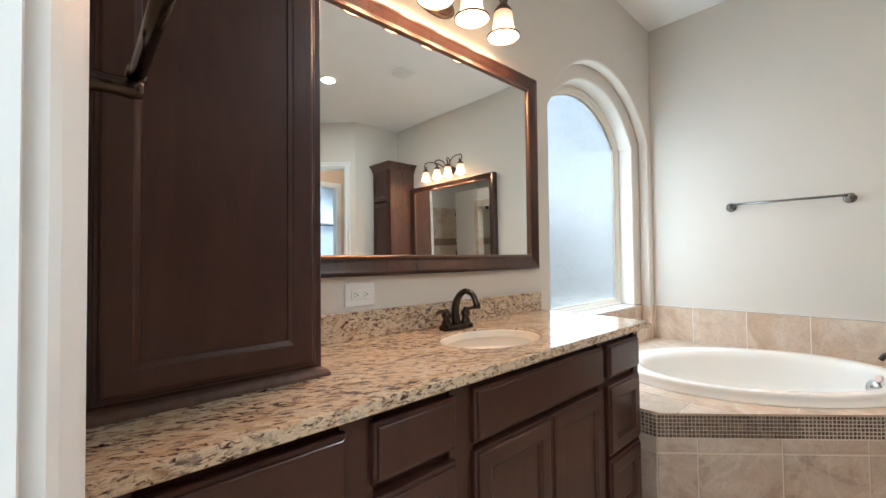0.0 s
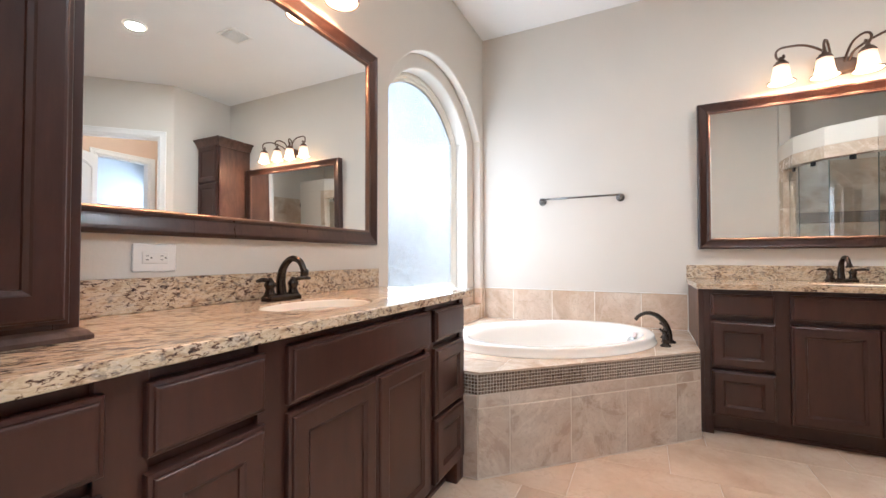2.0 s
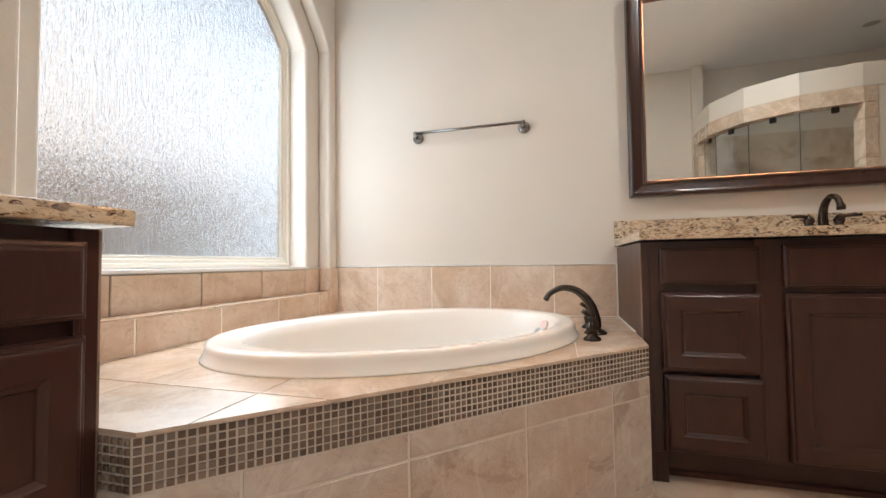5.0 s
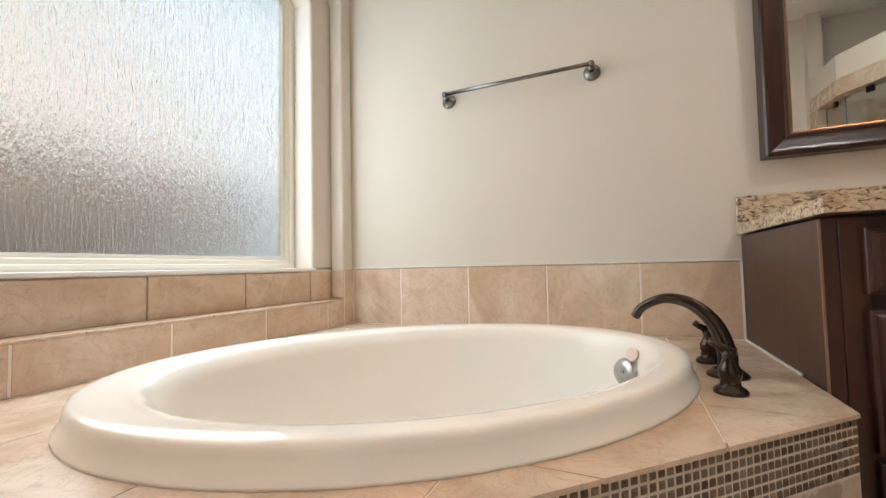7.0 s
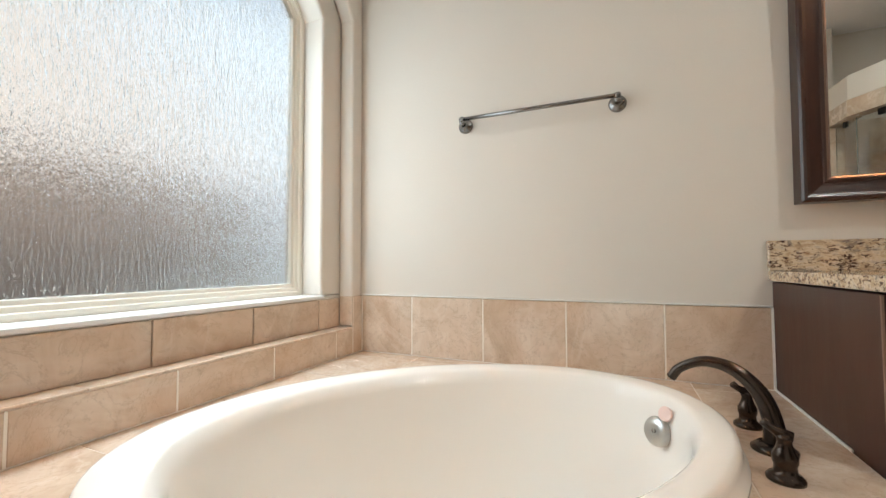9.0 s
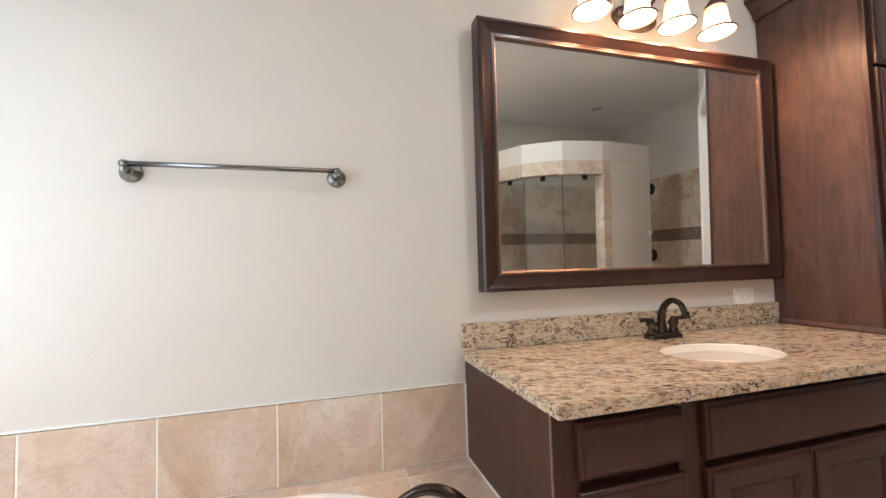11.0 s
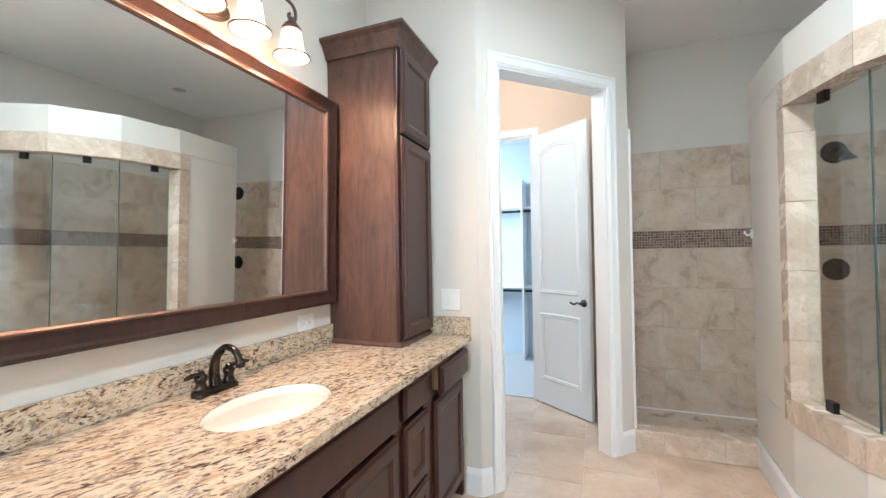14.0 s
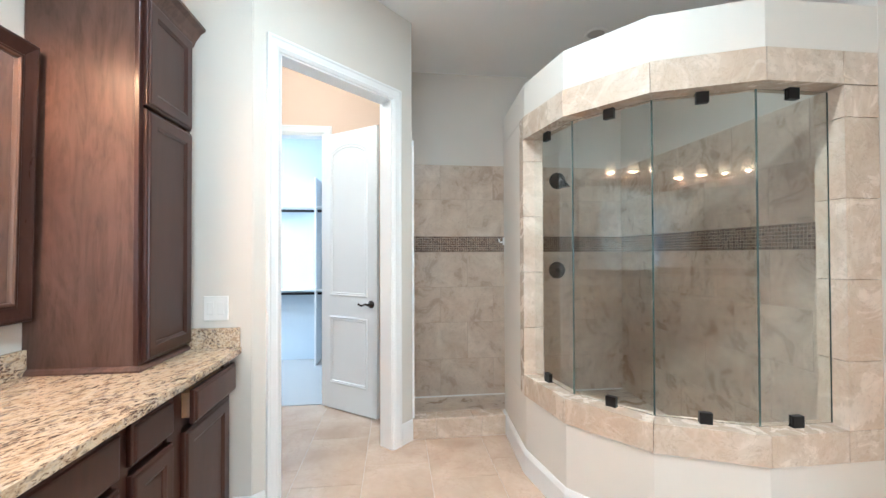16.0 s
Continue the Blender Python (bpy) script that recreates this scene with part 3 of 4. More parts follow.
def slab_front(x0, z0, x1, z1, y, panel, back=0.0):
    """A cabinet front: a bevelled slab, or a frame round a recessed panel."""
    t = 0.026
    prof = [(0.0, y + back), (0.0, y - t + 0.012), (0.002, y - t + 0.0095), (0.0085, y - t + 0.008), (0.010, y - t + 0.003), (0.013, y - t + 0.0008), (0.018, y - t)]
    if panel:
        w = min(0.058, (z1 - z0) * 0.27, (x1 - x0) * 0.24)
        prof += [(w, y - t), (w + 0.004, y - t + 0.003), (w + 0.012, y - t + 0.007), (w + 0.014, y - t + 0.011)]
    rings = [[(x0 + d, yy, z0 + d), (x1 - d, yy, z0 + d), (x1 - d, yy, z1 - d), (x0 + d, yy, z1 - d)] for d, yy in prof]
    return loft(rings, cap=True)


def sink_faucet(m):
    root = thing("sink_faucet", m, "oil-rubbed bronze two-handle sink faucet on granite", "faucet", "sink faucets")
    bm = loft([[(sx * a + dx, sy * b, z) for sx, sy in ((1, .5), (.9, 1), (-.9, 1), (-1, .5), (-1, -.5), (-.9, -1), (.9, -1), (1, -.5))] for a, b, z, dx in ((0.082, 0.028, 0, 0), (0.082, 0.028, 0.014, 0), (0.074, 0.022, 0.022, 0))], cap=True)
    part("base_plate", bm, BRONZE, root)
    path = curve_points([(0, 0, 0.018), (0, 0.006, 0.07), (0, -0.008, 0.125), (0, -0.05, 0.160), (0, -0.095, 0.150), (0, -0.118, 0.112)], 8)
    part("spout", tube(path, [0.021 - 0.009 * min(1, i / (len(path) * 0.6)) for i in range(len(path))], 14), BRONZE, root, smooth=True)
    part("aerator", lathe([(0.015, -0.012), (0.015, 0.008), (0.011, 0.014)], 16, at=(0, -0.119, 0.108)), BRONZE, root, smooth=True)
    for s in (-1, 1):
        part("handle_base", lathe([(0.024, 0.018), (0.020, 0.03), (0.015, 0.045), (0.021, 0.058), (0.021, 0.066), (0.012, 0.078), (0.008, 0.088)], 18, at=(s * 0.056, 0, 0)), BRONZE, root, smooth=True)
        part("lever", tube([(s * 0.05, 0.0, 0.075), (s * 0.075, -0.008, 0.080), (s * 0.105, -0.016, 0.083), (s * 0.128, -0.02, 0.079)], [0.006, 0.008, 0.009, 0.006], 10), BRONZE, root, smooth=True)
    part("lift_rod", tube([(0, 0.022, 0.02), (0, 0.022, 0.095), (0, 0.022, 0.10)], [0.003, 0.003, 0.006], 8), BRONZE, root)
    return root


def vanity(m, width, depth, columns, closed_left, label):
    """columns: (x0, x1, kind, opened) in local x; back at y=0, front towards -y."""
    root = thing("vanity_cabinet", m, label, "vanity", "bathroom vanities")
    fy, kick, h = -depth + 0.04, 0.11, 0.897
    part("carcass", boxes((0.012, fy + 0.016, kick, width - 0.012, -0.004, h)), WOOD, root)
    edges = [0.030] + [v for c in columns for v in (c[0] + 0.010, c[1] - 0.010)] + [width - 0.030]
    for x0, x1 in zip(edges[::2], edges[1::2]):
        part("stile", boxes((x0, fy, kick, x1, fy + 0.0155, h), bevel=0.001), WOOD, root)
    part("bottom_rail", boxes((0.030, fy + 0.001, kick, width - 0.030, fy + 0.0150, 0.137)), WOOD, root)
    part("toe_board", boxes((0.012, fy + 0.075, 0.0, width - 0.012, fy + 0.09, kick)), WOOD, root, "recessed toe board")
    for x in (0.0, width - 0.03):
        part("side_panel", boxes((x, fy + 0.0, 0.0, x + 0.03, -0.004, h), bevel=0.002), WOOD, root)
    for x in ((0.03, 0.075) if not closed_left else (width - 0.075, width - 0.03)),:
        part("foot", boxes((x[0], fy, 0.0, x[1], fy + 0.075, kick), bevel=0.002), WOOD, root)
    xe = width - 0.002 if closed_left else -0.0025
    part("edge_strip", boxes((xe, fy - 0.0015, 0.12, xe + 0.0045, fy + 0.003, h - 0.002)), RAW_WOOD, root, "pale unstained edge strip")
    part("shoe_moulding", boxes((0.031, fy + 0.060, 0, width - 0.031, fy + 0.074, 0.020), bevel=0.003), WOOD, root)
    for x0, x1, kind, opened in columns:
        if kind == "drawers":
            for z0, z1, p in ((0.735, 0.872, False), (0.418, 0.705, True), (0.125, 0.402, True)):
                part("drawer", slab_front(x0, z0, x1, z1, fy - opened * (z0 > 0.7), p, 0.0155), WOOD, root)
        elif kind == "sink":
            part("false_front", slab_front(x0, 0.725, x1, 0.875, fy, False, 0.0155), WOOD, root)
            mid = (x0 + x1) / 2
            part("door", slab_front(x0, 0.125, mid - 0.002, 0.703, fy, True, 0.0155), WOOD, root)
            part("door", slab_front(mid + 0.002, 0.125, x1, 0.703, fy, True, 0.0155), WOOD, root)
        else:
            part("drawer", slab_front(x0, 0.735, x1, 0.872, fy - opened, False), WOOD, root)
            if opened:
                part("drawer_box", boxes((x0 + 0.03, fy - opened - 0.004, 0.75, x1 - 0.03, fy + 0.3, 0.85)), PLY, root, "pale plywood drawer box")
            part("door", slab_front(x0, 0.125, x1, 0.703, fy, True, 0.0155), WOOD, root)
    return root


PLY = Mat("pale_plywood", 0.6)
PLY.colour(PLY.mix(PLY.noise(8, 4, 0.6, PLY.mapped((1, 12, 12))), (0.52, 0.36, 0.22), (0.66, 0.49, 0.33)))
PLY = PLY.m


def worktop(m, width, depth, over0, over1, sink_x, sink_y, label, side=None):
    """Granite top with an undermount oval basin cut out, and its back upstand."""
    z0, z1, a, b = 0.903, 0.935, 0.222, 0.165
    root = thing("granite_worktop", m, label, "worktop", "granite worktops")
    hole = [(sink_x + a * math.cos(2 * math.pi * i / 56), sink_y + b * math.sin(2 * math.pi * i / 56)) for i in range(56)]
    bm = plate_with_hole([(-over0, -depth), (width + over1, -depth), (width + over1, -0.003), (-over0, -0.003)], hole, z0, z1)
    top = part("slab", bm, GRANITE, root)
    bv = top.modifiers.new("edge", "BEVEL")
    bv.width, bv.segments, bv.limit_method, bv.angle_limit = 0.005, 2, "ANGLE", radians(60)
    part("backsplash", boxes((-over0 + (0.0), -0.022, z1 + 0.0005, width + over1, -0.002, z1 + 0.104), bevel=0.002), GRANITE, root)
    if side is not None:
        part("side_splash", boxes((side - 0.022, -depth + 0.005, z1 + 0.0005, side - 0.002, -0.024, z1 + 0.104), bevel=0.002), GRANITE, root)
    basin = thing("sink_basin", m, "cream porcelain oval undermount sink", "sink", "sinks")
    prof = [(1.04, -0.036), (1.04, -0.040), (1.002, -0.040), (0.998, -0.010), (0.985, -0.007), (0.972, -0.012), (0.962, -0.05), (0.93, -0.09), (0.86, -0.125), (0.68, -0.152), (0.4, -0.165), (0.1, -0.170)]
    rings = [[(sink_x + a * f * math.cos(2 * math.pi * i / 56), sink_y + b * f * math.sin(2 * math.pi * i / 56), z1 + dz) for i in range(56)] for f, dz in prof]
    part("bowl", loft(rings, cap=True), SINK, basin, smooth=True)
    part("drain", lathe([(0.022, 0.0), (0.022, 0.004), (0.008, 0.006)], 20, at=(sink_x, sink_y, z1 - 0.169)), BRONZE, basin, smooth=True)
    return root


def tower(m, x0, x1, depth, top, hinge_mid, label):
    """Linen tower that stands on the worktop, with crown and base mouldings."""
    z0 = 0.936
    root = thing("linen_tower", m, label, "cabinet", "linen towers")
    fy = -depth
    part("body", boxes((x0, fy, z0, x1, -0.004, top)), WOOD_SIDE, root)
    part("face_frame", boxes((x0 - 0.001, fy - 0.020, z0 + 0.02, x0 + 0.042, fy + 0.001, top - 0.06), (x1 - 0.042, fy - 0.020, z0 + 0.02, x1 + 0.001, fy + 0.001, top - 0.06), (x0 + 0.041, fy - 0.019, z0 + 0.02, x1 - 0.041, fy + 0.001, z0 + 0.06), (x0 + 0.041, fy - 0.019, top - 0.12, x1 - 0.041, fy + 0.001, top - 0.06), bevel=0.002), WOOD, root)
    prof = [(-0.004, -0.10), (0.014, -0.10), (0.018, -0.085), (0.024, -0.07), (0.05, -0.03), (0.066, -0.018), (0.072, -0.014), (0.072, 0.0), (-0.004, 0.0)]
    rings = [[(x0 - d, -0.004, top + z), (x0 - d, fy - 0.02 - d, top + z), (x1 + d, fy - 0.02 - d, top + z), (x1 + d, -0.004, top + z)] for d, z in prof]
    part("crown", loft(rings, closed=False, loop=True), WOOD_SIDE, root, "stepped crown moulding")
    part("lid", boxes((x0 - 0.06, fy - 0.08, top - 0.014, x1 + 0.06, -0.004, top - 0.004)), WOOD_SIDE, root)
    pb = [(-0.002, 0), (0.018, 0), (0.018, 0.008), (0.010, 0.018), (0.0, 0.024), (-0.002, 0.024)]
    rings = [[(x0 - d, -0.004, z0 + z), (x0 - d, fy - 0.02 - d, z0 + z), (x1 + d, fy - 0.02 - d, z0 + z), (x1 + d, -0.004, z0 + z)] for d, z in pb]
    part("base_moulding", loft(rings, closed=False, loop=True), WOOD_SIDE, root)
    part("door", slab_front(x0 + 0.022, z0 + 0.035, x1 - 0.022, hinge_mid - 0.008, fy - 0.021, True), WOOD, root)
    part("door", slab_front(x0 + 0.022, hinge_mid + 0.008, x1 - 0.022, top - 0.085, fy - 0.021, True), WOOD, root)
    return root


def wall_mirror(m, x0, x1, z0, z1, off, label):
    root = thing("wall_mirror", m, label, "mirror", "vanity mirrors")
    prof = [(0, -0.002), (0, -0.024), (0.006, -0.030), (0.014, -0.031), (0.024, -0.027), (0.050, -0.020), (0.058, -0.0185), (0.062, -0.021), (0.068, -0.021), (0.070, -0.008), (0.070, 0.0)]
    prof = [(d, y - off) for d, y in prof[1:-1]]
    prof = [(0, -0.002)] + prof + [(0.070, -0.002)]
    part("frame", rect_frame(x0, z0, x1, z1, prof), FRAME, root, "dark cherry moulded frame")
    part("bead", rect_frame(x0 + 0.070, z0 + 0.070, x1 - 0.070, z1 - 0.070, [(-0.004, -0.008 - off), (-0.004, -0.020 - off), (0.003, -0.0215 - off), (0.009, -0.016 - off), (0.010, -0.008 - off)]), GOLD, root, "copper inner bead")
    part("glass", boxes((x0 + 0.066, -0.008 - off, z0 + 0.066, x1 - 0.066, -0.004 - off, z1 - 0.066)), MIRROR, root, "silvered mirror glass")
    return root


def sconce(m, xs, low, label):
    """A bar light: back plate, scrolled arms and bell shades hanging open side down; low: the shades' rim height."""
    root = thing("vanity_light", m, label, "wall light", "vanity lights")
    xm = sum(xs) / len(xs)
    low += 0.018
    pz = low + 0.098
    part("back_plate", loft([[(xm + a * math.cos(2 * math.pi * i / 36), y, pz + b * math.sin(2 * math.pi * i / 36)) for i in range(36)] for a, b, y in ((0.125, 0.062, -0.001), (0.125, 0.062, -0.010), (0.112, 0.052, -0.014), (0.108, 0.049, -0.022), (0.09, 0.036, -0.025))], cap=True), FIXTURE, root)
    out = -0.138
    for x in xs:
        s = -1 if x < xm else 1
        far = abs(x - xm) > 0.2
        sx = xm + s * (0.055 if far else 0.03)
        zt = low + (0.242 if far else 0.250)
        mid = sx + (x - sx) * 0.5
        ctrl = [(sx, -0.02, pz + 0.02), (sx + s * 0.02, out * 0.55, pz + 0.075), (mid, out * 0.95, zt - 0.012), (x - s * 0.02, out, zt), (x + s * 0.022, out, zt - 0.020), (x + s * 0.024, out, zt - 0.062), (x + s * 0.002, out, zt - 0.082), (x - s * 0.018, out, zt - 0.066), (x - s * 0.010, out, zt - 0.050)]
        if not far:
            ctrl = [(sx, -0.02, pz + 0.02), (sx + (x - sx) * 0.35, out * 0.40, pz + 0.120), (sx + (x - sx) * 0.7, out * 0.78, zt - 0.004), (x, out * 1.06, zt - 0.012), (x + s * 0.010, out * 1.17, zt - 0.042), (x + s * 0.004, out * 1.05, zt - 0.076), (x - s * 0.006, out * 0.92, zt - 0.064), (x - s * 0.004, out * 0.96, zt - 0.048)]
        part("arm", tube(curve_points(ctrl, 7), 0.0075, 8), FIXTURE, root, "scrolled bronze arm", True)
        part("holder", lathe([(0.040, 0.0), (0.043, 0.006), (0.040, 0.014), (0.028, 0.020), (0.030, 0.028), (0.016, 0.036), (0.010, 0.06)], 22, at=(x, out, low + 0.118)), FIXTURE, root, smooth=True)
        part("shade", lathe([(0.034, 0.122), (0.043, 0.115), (0.047, 0.085), (0.050, 0.050), (0.056, 0.022), (0.064, 0.010), (0.077, 0.002), (0.074, 0.0), (0.061, 0.010), (0.053, 0.022), (0.046, 0.050), (0.042, 0.09), (0.032, 0.116)], 30, at=(x, out, low), cap=False), SHADE, root, "lit white bell glass shade", True)
        part("rim", loft([[((x + r * math.cos(2 * math.pi * i / 30)), out + r * math.sin(2 * math.pi * i / 30), low + z) for i in range(30)] for r, z in ((0.0745, -0.004), (0.0800, -0.003), (0.0800, 0.003), (0.0745, 0.002))], loop=True), FIXTURE, root, "bronze shade rim", True)
        bulb = bpy.data.lights.new("bulb", "POINT")
        bulb.energy, bulb.color, bulb.shadow_soft_size = SCONCE_W, WARM, 0.035
        lb = new("bulb", bulb)
        lb.parent = root
        lb.location = (x, out, low + 0.012)
    return root


def wall_plate(m, w, h, kind, label):
    root = thing("wall_plate", m, label, "outlet" if kind == "outlet" else "switch")
    part("plate", boxes((-w / 2, -0.007, -h / 2, w / 2, 0, h / 2), bevel=0.003), PLASTIC, root)
    if kind == "outlet":
        part("insert", boxes((-w * 0.30, -0.010, -h * 0.21, w * 0.30, -0.006, h * 0.21), bevel=0.0015), PLASTIC, root)
        for sx in (-0.19, 0.14):
            for dz in (-0.006, 0.006):
                part("slot", boxes((sx * w - 0.004, -0.0108, dz - 0.001, sx * w + 0.004, -0.0098, dz + 0.001)), SLOT, root)
            part("slot", boxes((sx * w + 0.009, -0.0108, -0.0022, sx * w + 0.0135, -0.0098, 0.0022)), SLOT, root)
    else:
        for sx in ((-0.21, 0.21) if kind == "double" else (0.0,)):
            part("rocker", boxes((sx * w - 0.016, -0.011, -0.033, sx * w + 0.016, -0.006, 0.033), bevel=0.002), PLASTIC, root)
    return root


# first vanity: north wall, from the west wall to the tub
M1 = Matrix.Translation((2.70, N, 0))
L1 = 4.64 - 2.70
vanity(M1, L1, 0.60, [(0.06, 0.425, "door", 0.0), (0.49, 0.745, "drawers", 0.0), (0.815, 1.56, "sink", 0.0), (1.61, 1.91, "drawers", 0.0)], True, "espresso stained vanity with drawers and two doors")
worktop(M1, L1, 0.605, -0.003, 0.035, 1.17, -0.335, "speckled beige and brown granite worktop on the vanity")
sink_faucet(M1 @ Matrix.Translation((1.20, -0.115, 0.9355)))
tower(M1, 0.004, 0.475, 0.335, 2.60, 2.05, "dark cherry linen tower on the granite worktop")
wall_mirror(M1, 0.485, 1.945, 1.17, 2.245, 0.006, "large rectangular mirror in a dark cherry frame")
sconce(M1, (0.87, 1.08, 1.295, 1.515), 2.275, "bronze four-light vanity fixture with lit bell shades")
wall_plate(M1 @ Matrix.Translation((0.80, 0, 1.10)), 0.128, 0.088, "outlet", "white outlet plate above the granite upstand")

# second vanity: east wall, from the tub to the south wall
M2 = Matrix.Translation((E, 1.172, 0)) @ Matrix.Rotation(-math.pi / 2, 4, "Z")
L2 = 1.172 - S - 0.004
vanity(M2, L2, 0.672, [(0.065, 0.385, "drawers", 0.0), (0.455, 1.215, "sink", 0.0), (1.272, 1.515, "drawers", 0.0), (1.60, 2.02, "door", 0.035)], False, "espresso stained vanity with drawers and two doors")
worktop(M2, L2, 0.692, 0.012, -0.001, 0.83, -0.39, "speckled beige and brown granite worktop on the vanity", L2)
sink_faucet(M2 @ Matrix.Translation((0.855, -0.11, 0.9355)))
tower(M2, 1.665, L2 - 0.002, 0.415, 2.60, 2.045, "dark cherry linen tower on the granite worktop")
# this mirror hangs leaning a little into the room
LEAN = Matrix.Translation((0, 0, 1.16)) @ Matrix.Rotation(radians(1.0), 4, "X") @ Matrix.Translation((0, 0, -1.16))
wall_mirror(M2 @ LEAN, 0.068, 1.635, 1.16, 2.25, 0.040, "large rectangular mirror in a dark cherry frame")
sconce(M2, (0.558, 0.787, 0.998, 1.228), 2.285, "bronze four-light vanity fixture with lit bell shades")
wall_plate(M2 @ Matrix.Translation((1.46, 0, 1.075)), 0.128, 0.088, "outlet", "white outlet plate above the granite upstand")
wall_plate(Matrix.Translation((5.855, S, 1.14)) @ Matrix.Rotation(math.pi, 4, "Z"), 0.122, 0.128, "double", "white double rocker switch plate")


def towel_bar(m, length, label, stand=0.065):
    root = thing("towel_bar", m, label, "towel bar")
    part("bar", tube([(-length / 2 - 0.012, -stand, 0.016), (length / 2 + 0.012, -stand, 0.016)], 0.0085, 14), STEEL if stand < 0.066 else BRONZE, root, smooth=True)
    for x in (-length / 2, length / 2):
        turn = Matrix.Translation((x, 0, 0)) @ Matrix.Rotation(math.pi / 2, 4, "X")
        part("post", lathe([(0.034, 0.001), (0.034, 0.006), (0.028, 0.012), (0.018, 0.018), (0.012, 0.028), (0.011, 0.05), (0.013, stand - 0.004), (0.010, stand + 0.006)], 24, m=turn), STEEL if stand < 0.066 else BRONZE, root, "round stepped mount", True)
        part("finial", lathe([(0.009, -0.010), (0.0115, 0.0), (0.009, 0.010)], 14, at=(x, -stand, 0.016)), STEEL if stand < 0.066 else BRONZE, root, smooth=True)
    return root


towel_bar(Matrix.Translation((E, 1.967, 1.598)) @ Matrix.Rotation(-math.pi / 2, 4, "Z"), 0.642, "dark nickel towel bar on the painted wall", 0.054)
towel_bar(Matrix.Translation((W, 1.985, 1.44)) @ Matrix.Rotation(math.pi / 2, 4, "Z"), 0.26, "bronze hand towel bar beside the entry door", 0.07)

# ---- vestibule and closet beyond the slanted wall ----
FAR = -2.60
C0, C1 = 5.60, 6.28
bm = prism([(4.90, 0), (C0, 0), (C0, DH), (C1, DH), (C1, 0), (7.0, 0), (7.0, TOP), (4.90, TOP)], FAR - 0.12, FAR, "y")
setting("wall_vestibule", bm, PEACH)
setting("wall_vestibule_side", boxes((6.60, FAR, 0, 6.72, S - 0.12, TOP)), PEACH)
doorway(Matrix.Translation((C0 + C1, FAR, 0)) @ Matrix.Rotation(math.pi, 4, "Z"), C0, C1, DH, 0.12, False)
setting("wall_closet_back", boxes((4.6, -4.42, 0, 7.8, -4.30, TOP)), CLOSET)
setting("wall_closet_side", boxes((4.6, -4.30, 0, 4.72, FAR - 0.12, TOP)), CLOSET)
setting("wall_closet_end", boxes((7.7, -4.30, 0, 7.8, FAR - 0.12, TOP)), CLOSET)
setting("carpet", boxes((4.6, -4.4, -0.006, 7.8, FAR - 0.01, 0.008)), CARPET)
shelf = thing("closet_shelving", Matrix.Identity(4), "white closet shelves with hanging rods and a divider", "shelving")
for z in (2.02, 0.955):
    part("shelf", boxes((4.75, -4.298, z, 7.69, -3.99, z + 0.02)), TRIM, shelf)
    part("rod", tube([(4.75, -4.05, z - 0.04), (7.69, -4.05, z - 0.04)], 0.016, 10), BLACK, shelf, "dark hanging rod", True)
part("divider", boxes((5.93, -4.296, 0.0, 5.955, -3.96, 2.4)), TRIM, shelf)

# open two-panel door
door = thing("door_1", Matrix.Translation((C0 + 0.015, FAR + 0.03, 0)) @ Matrix.Rotation(math.atan2(0.41, -0.54), 4, "Z"), "open white two-panel arch-top interior door", "door", kind="structure")
DW = 0.665
part("leaf", boxes((0, 0, 0.012, DW, 0.035, DH - 0.03), bevel=0.002), TRIM, door)


def panel_ring(x0, x1, z0, z1, rise, y, s):
    rings = []
    for d, o in ((0, 0.0), (0.004, -0.006), (0.012, -0.009), (0.022, -0.004), (0.030, -0.007), (0.036, 0.0)):
        a = arch(x0 + d, x1 - d, z1 - rise - d, max(rise - d * 0.3, 0.004), 14)
        rings.append([(p[0], y + s * o, p[1]) for p in a] + [(x1 - d, y + s * o, z0 + d), (x0 + d, y + s * o, z0 + d)])
    return loft(rings, loop=True)


for y, s in ((0.0, 1), (0.035, -1)):
    part("panel_moulding", panel_ring(0.105, DW - 0.105, 1.04, DH - 0.135, 0.07, y, s), TRIM, door)
    part("panel_moulding", panel_ring(0.105, DW - 0.105, 0.24, 0.86, 0.006, y, s), TRIM, door)
for s, y in ((-1, 0.0), (1, 0.035)):
    turn = Matrix.Translation((DW - 0.062, y, 0.985)) @ Matrix.Rotation(-s * math.pi / 2, 4, "X")
    hd = part("door_handle", lathe([(0.033, 0), (0.033, 0.006), (0.024, 0.012), (0.011, 0.018), (0.011, 0.05)], 22, m=turn), BRONZE, door, "bronze lever handle", True)
    part("lever", tube(curve_points([(DW - 0.062, y + s * 0.048, 0.985), (DW - 0.09, y + s * 0.052, 0.990), (DW - 0.125, y + s * 0.052, 0.976), (DW - 0.165, y + s * 0.052, 0.988)], 6), 0.0085, 10), BRONZE, hd, smooth=True)

# ---- shower ----
curb = thing("shower_curb", Matrix.Identity(4), "travertine-tiled shower curb", "curb", kind="structure")
part("curb_bed", boxes((4.07, -1.91, 0, 4.80, -1.785, 0.148)), GROUT, curb)
setting("shower_floor", boxes((2.58, BACK, 0.0, 4.80, -1.92, 0.018), (2.58, -1.93, 0.0, 3.96, -0.33, 0.0175)), SHOWER_TILE)
# full-height tile edge where the tiled shower side meets the painted wall
setting("trim", boxes((4.784, -1.818, 0.15, 4.80, -1.803, 2.30), bevel=0.003), TRIM)

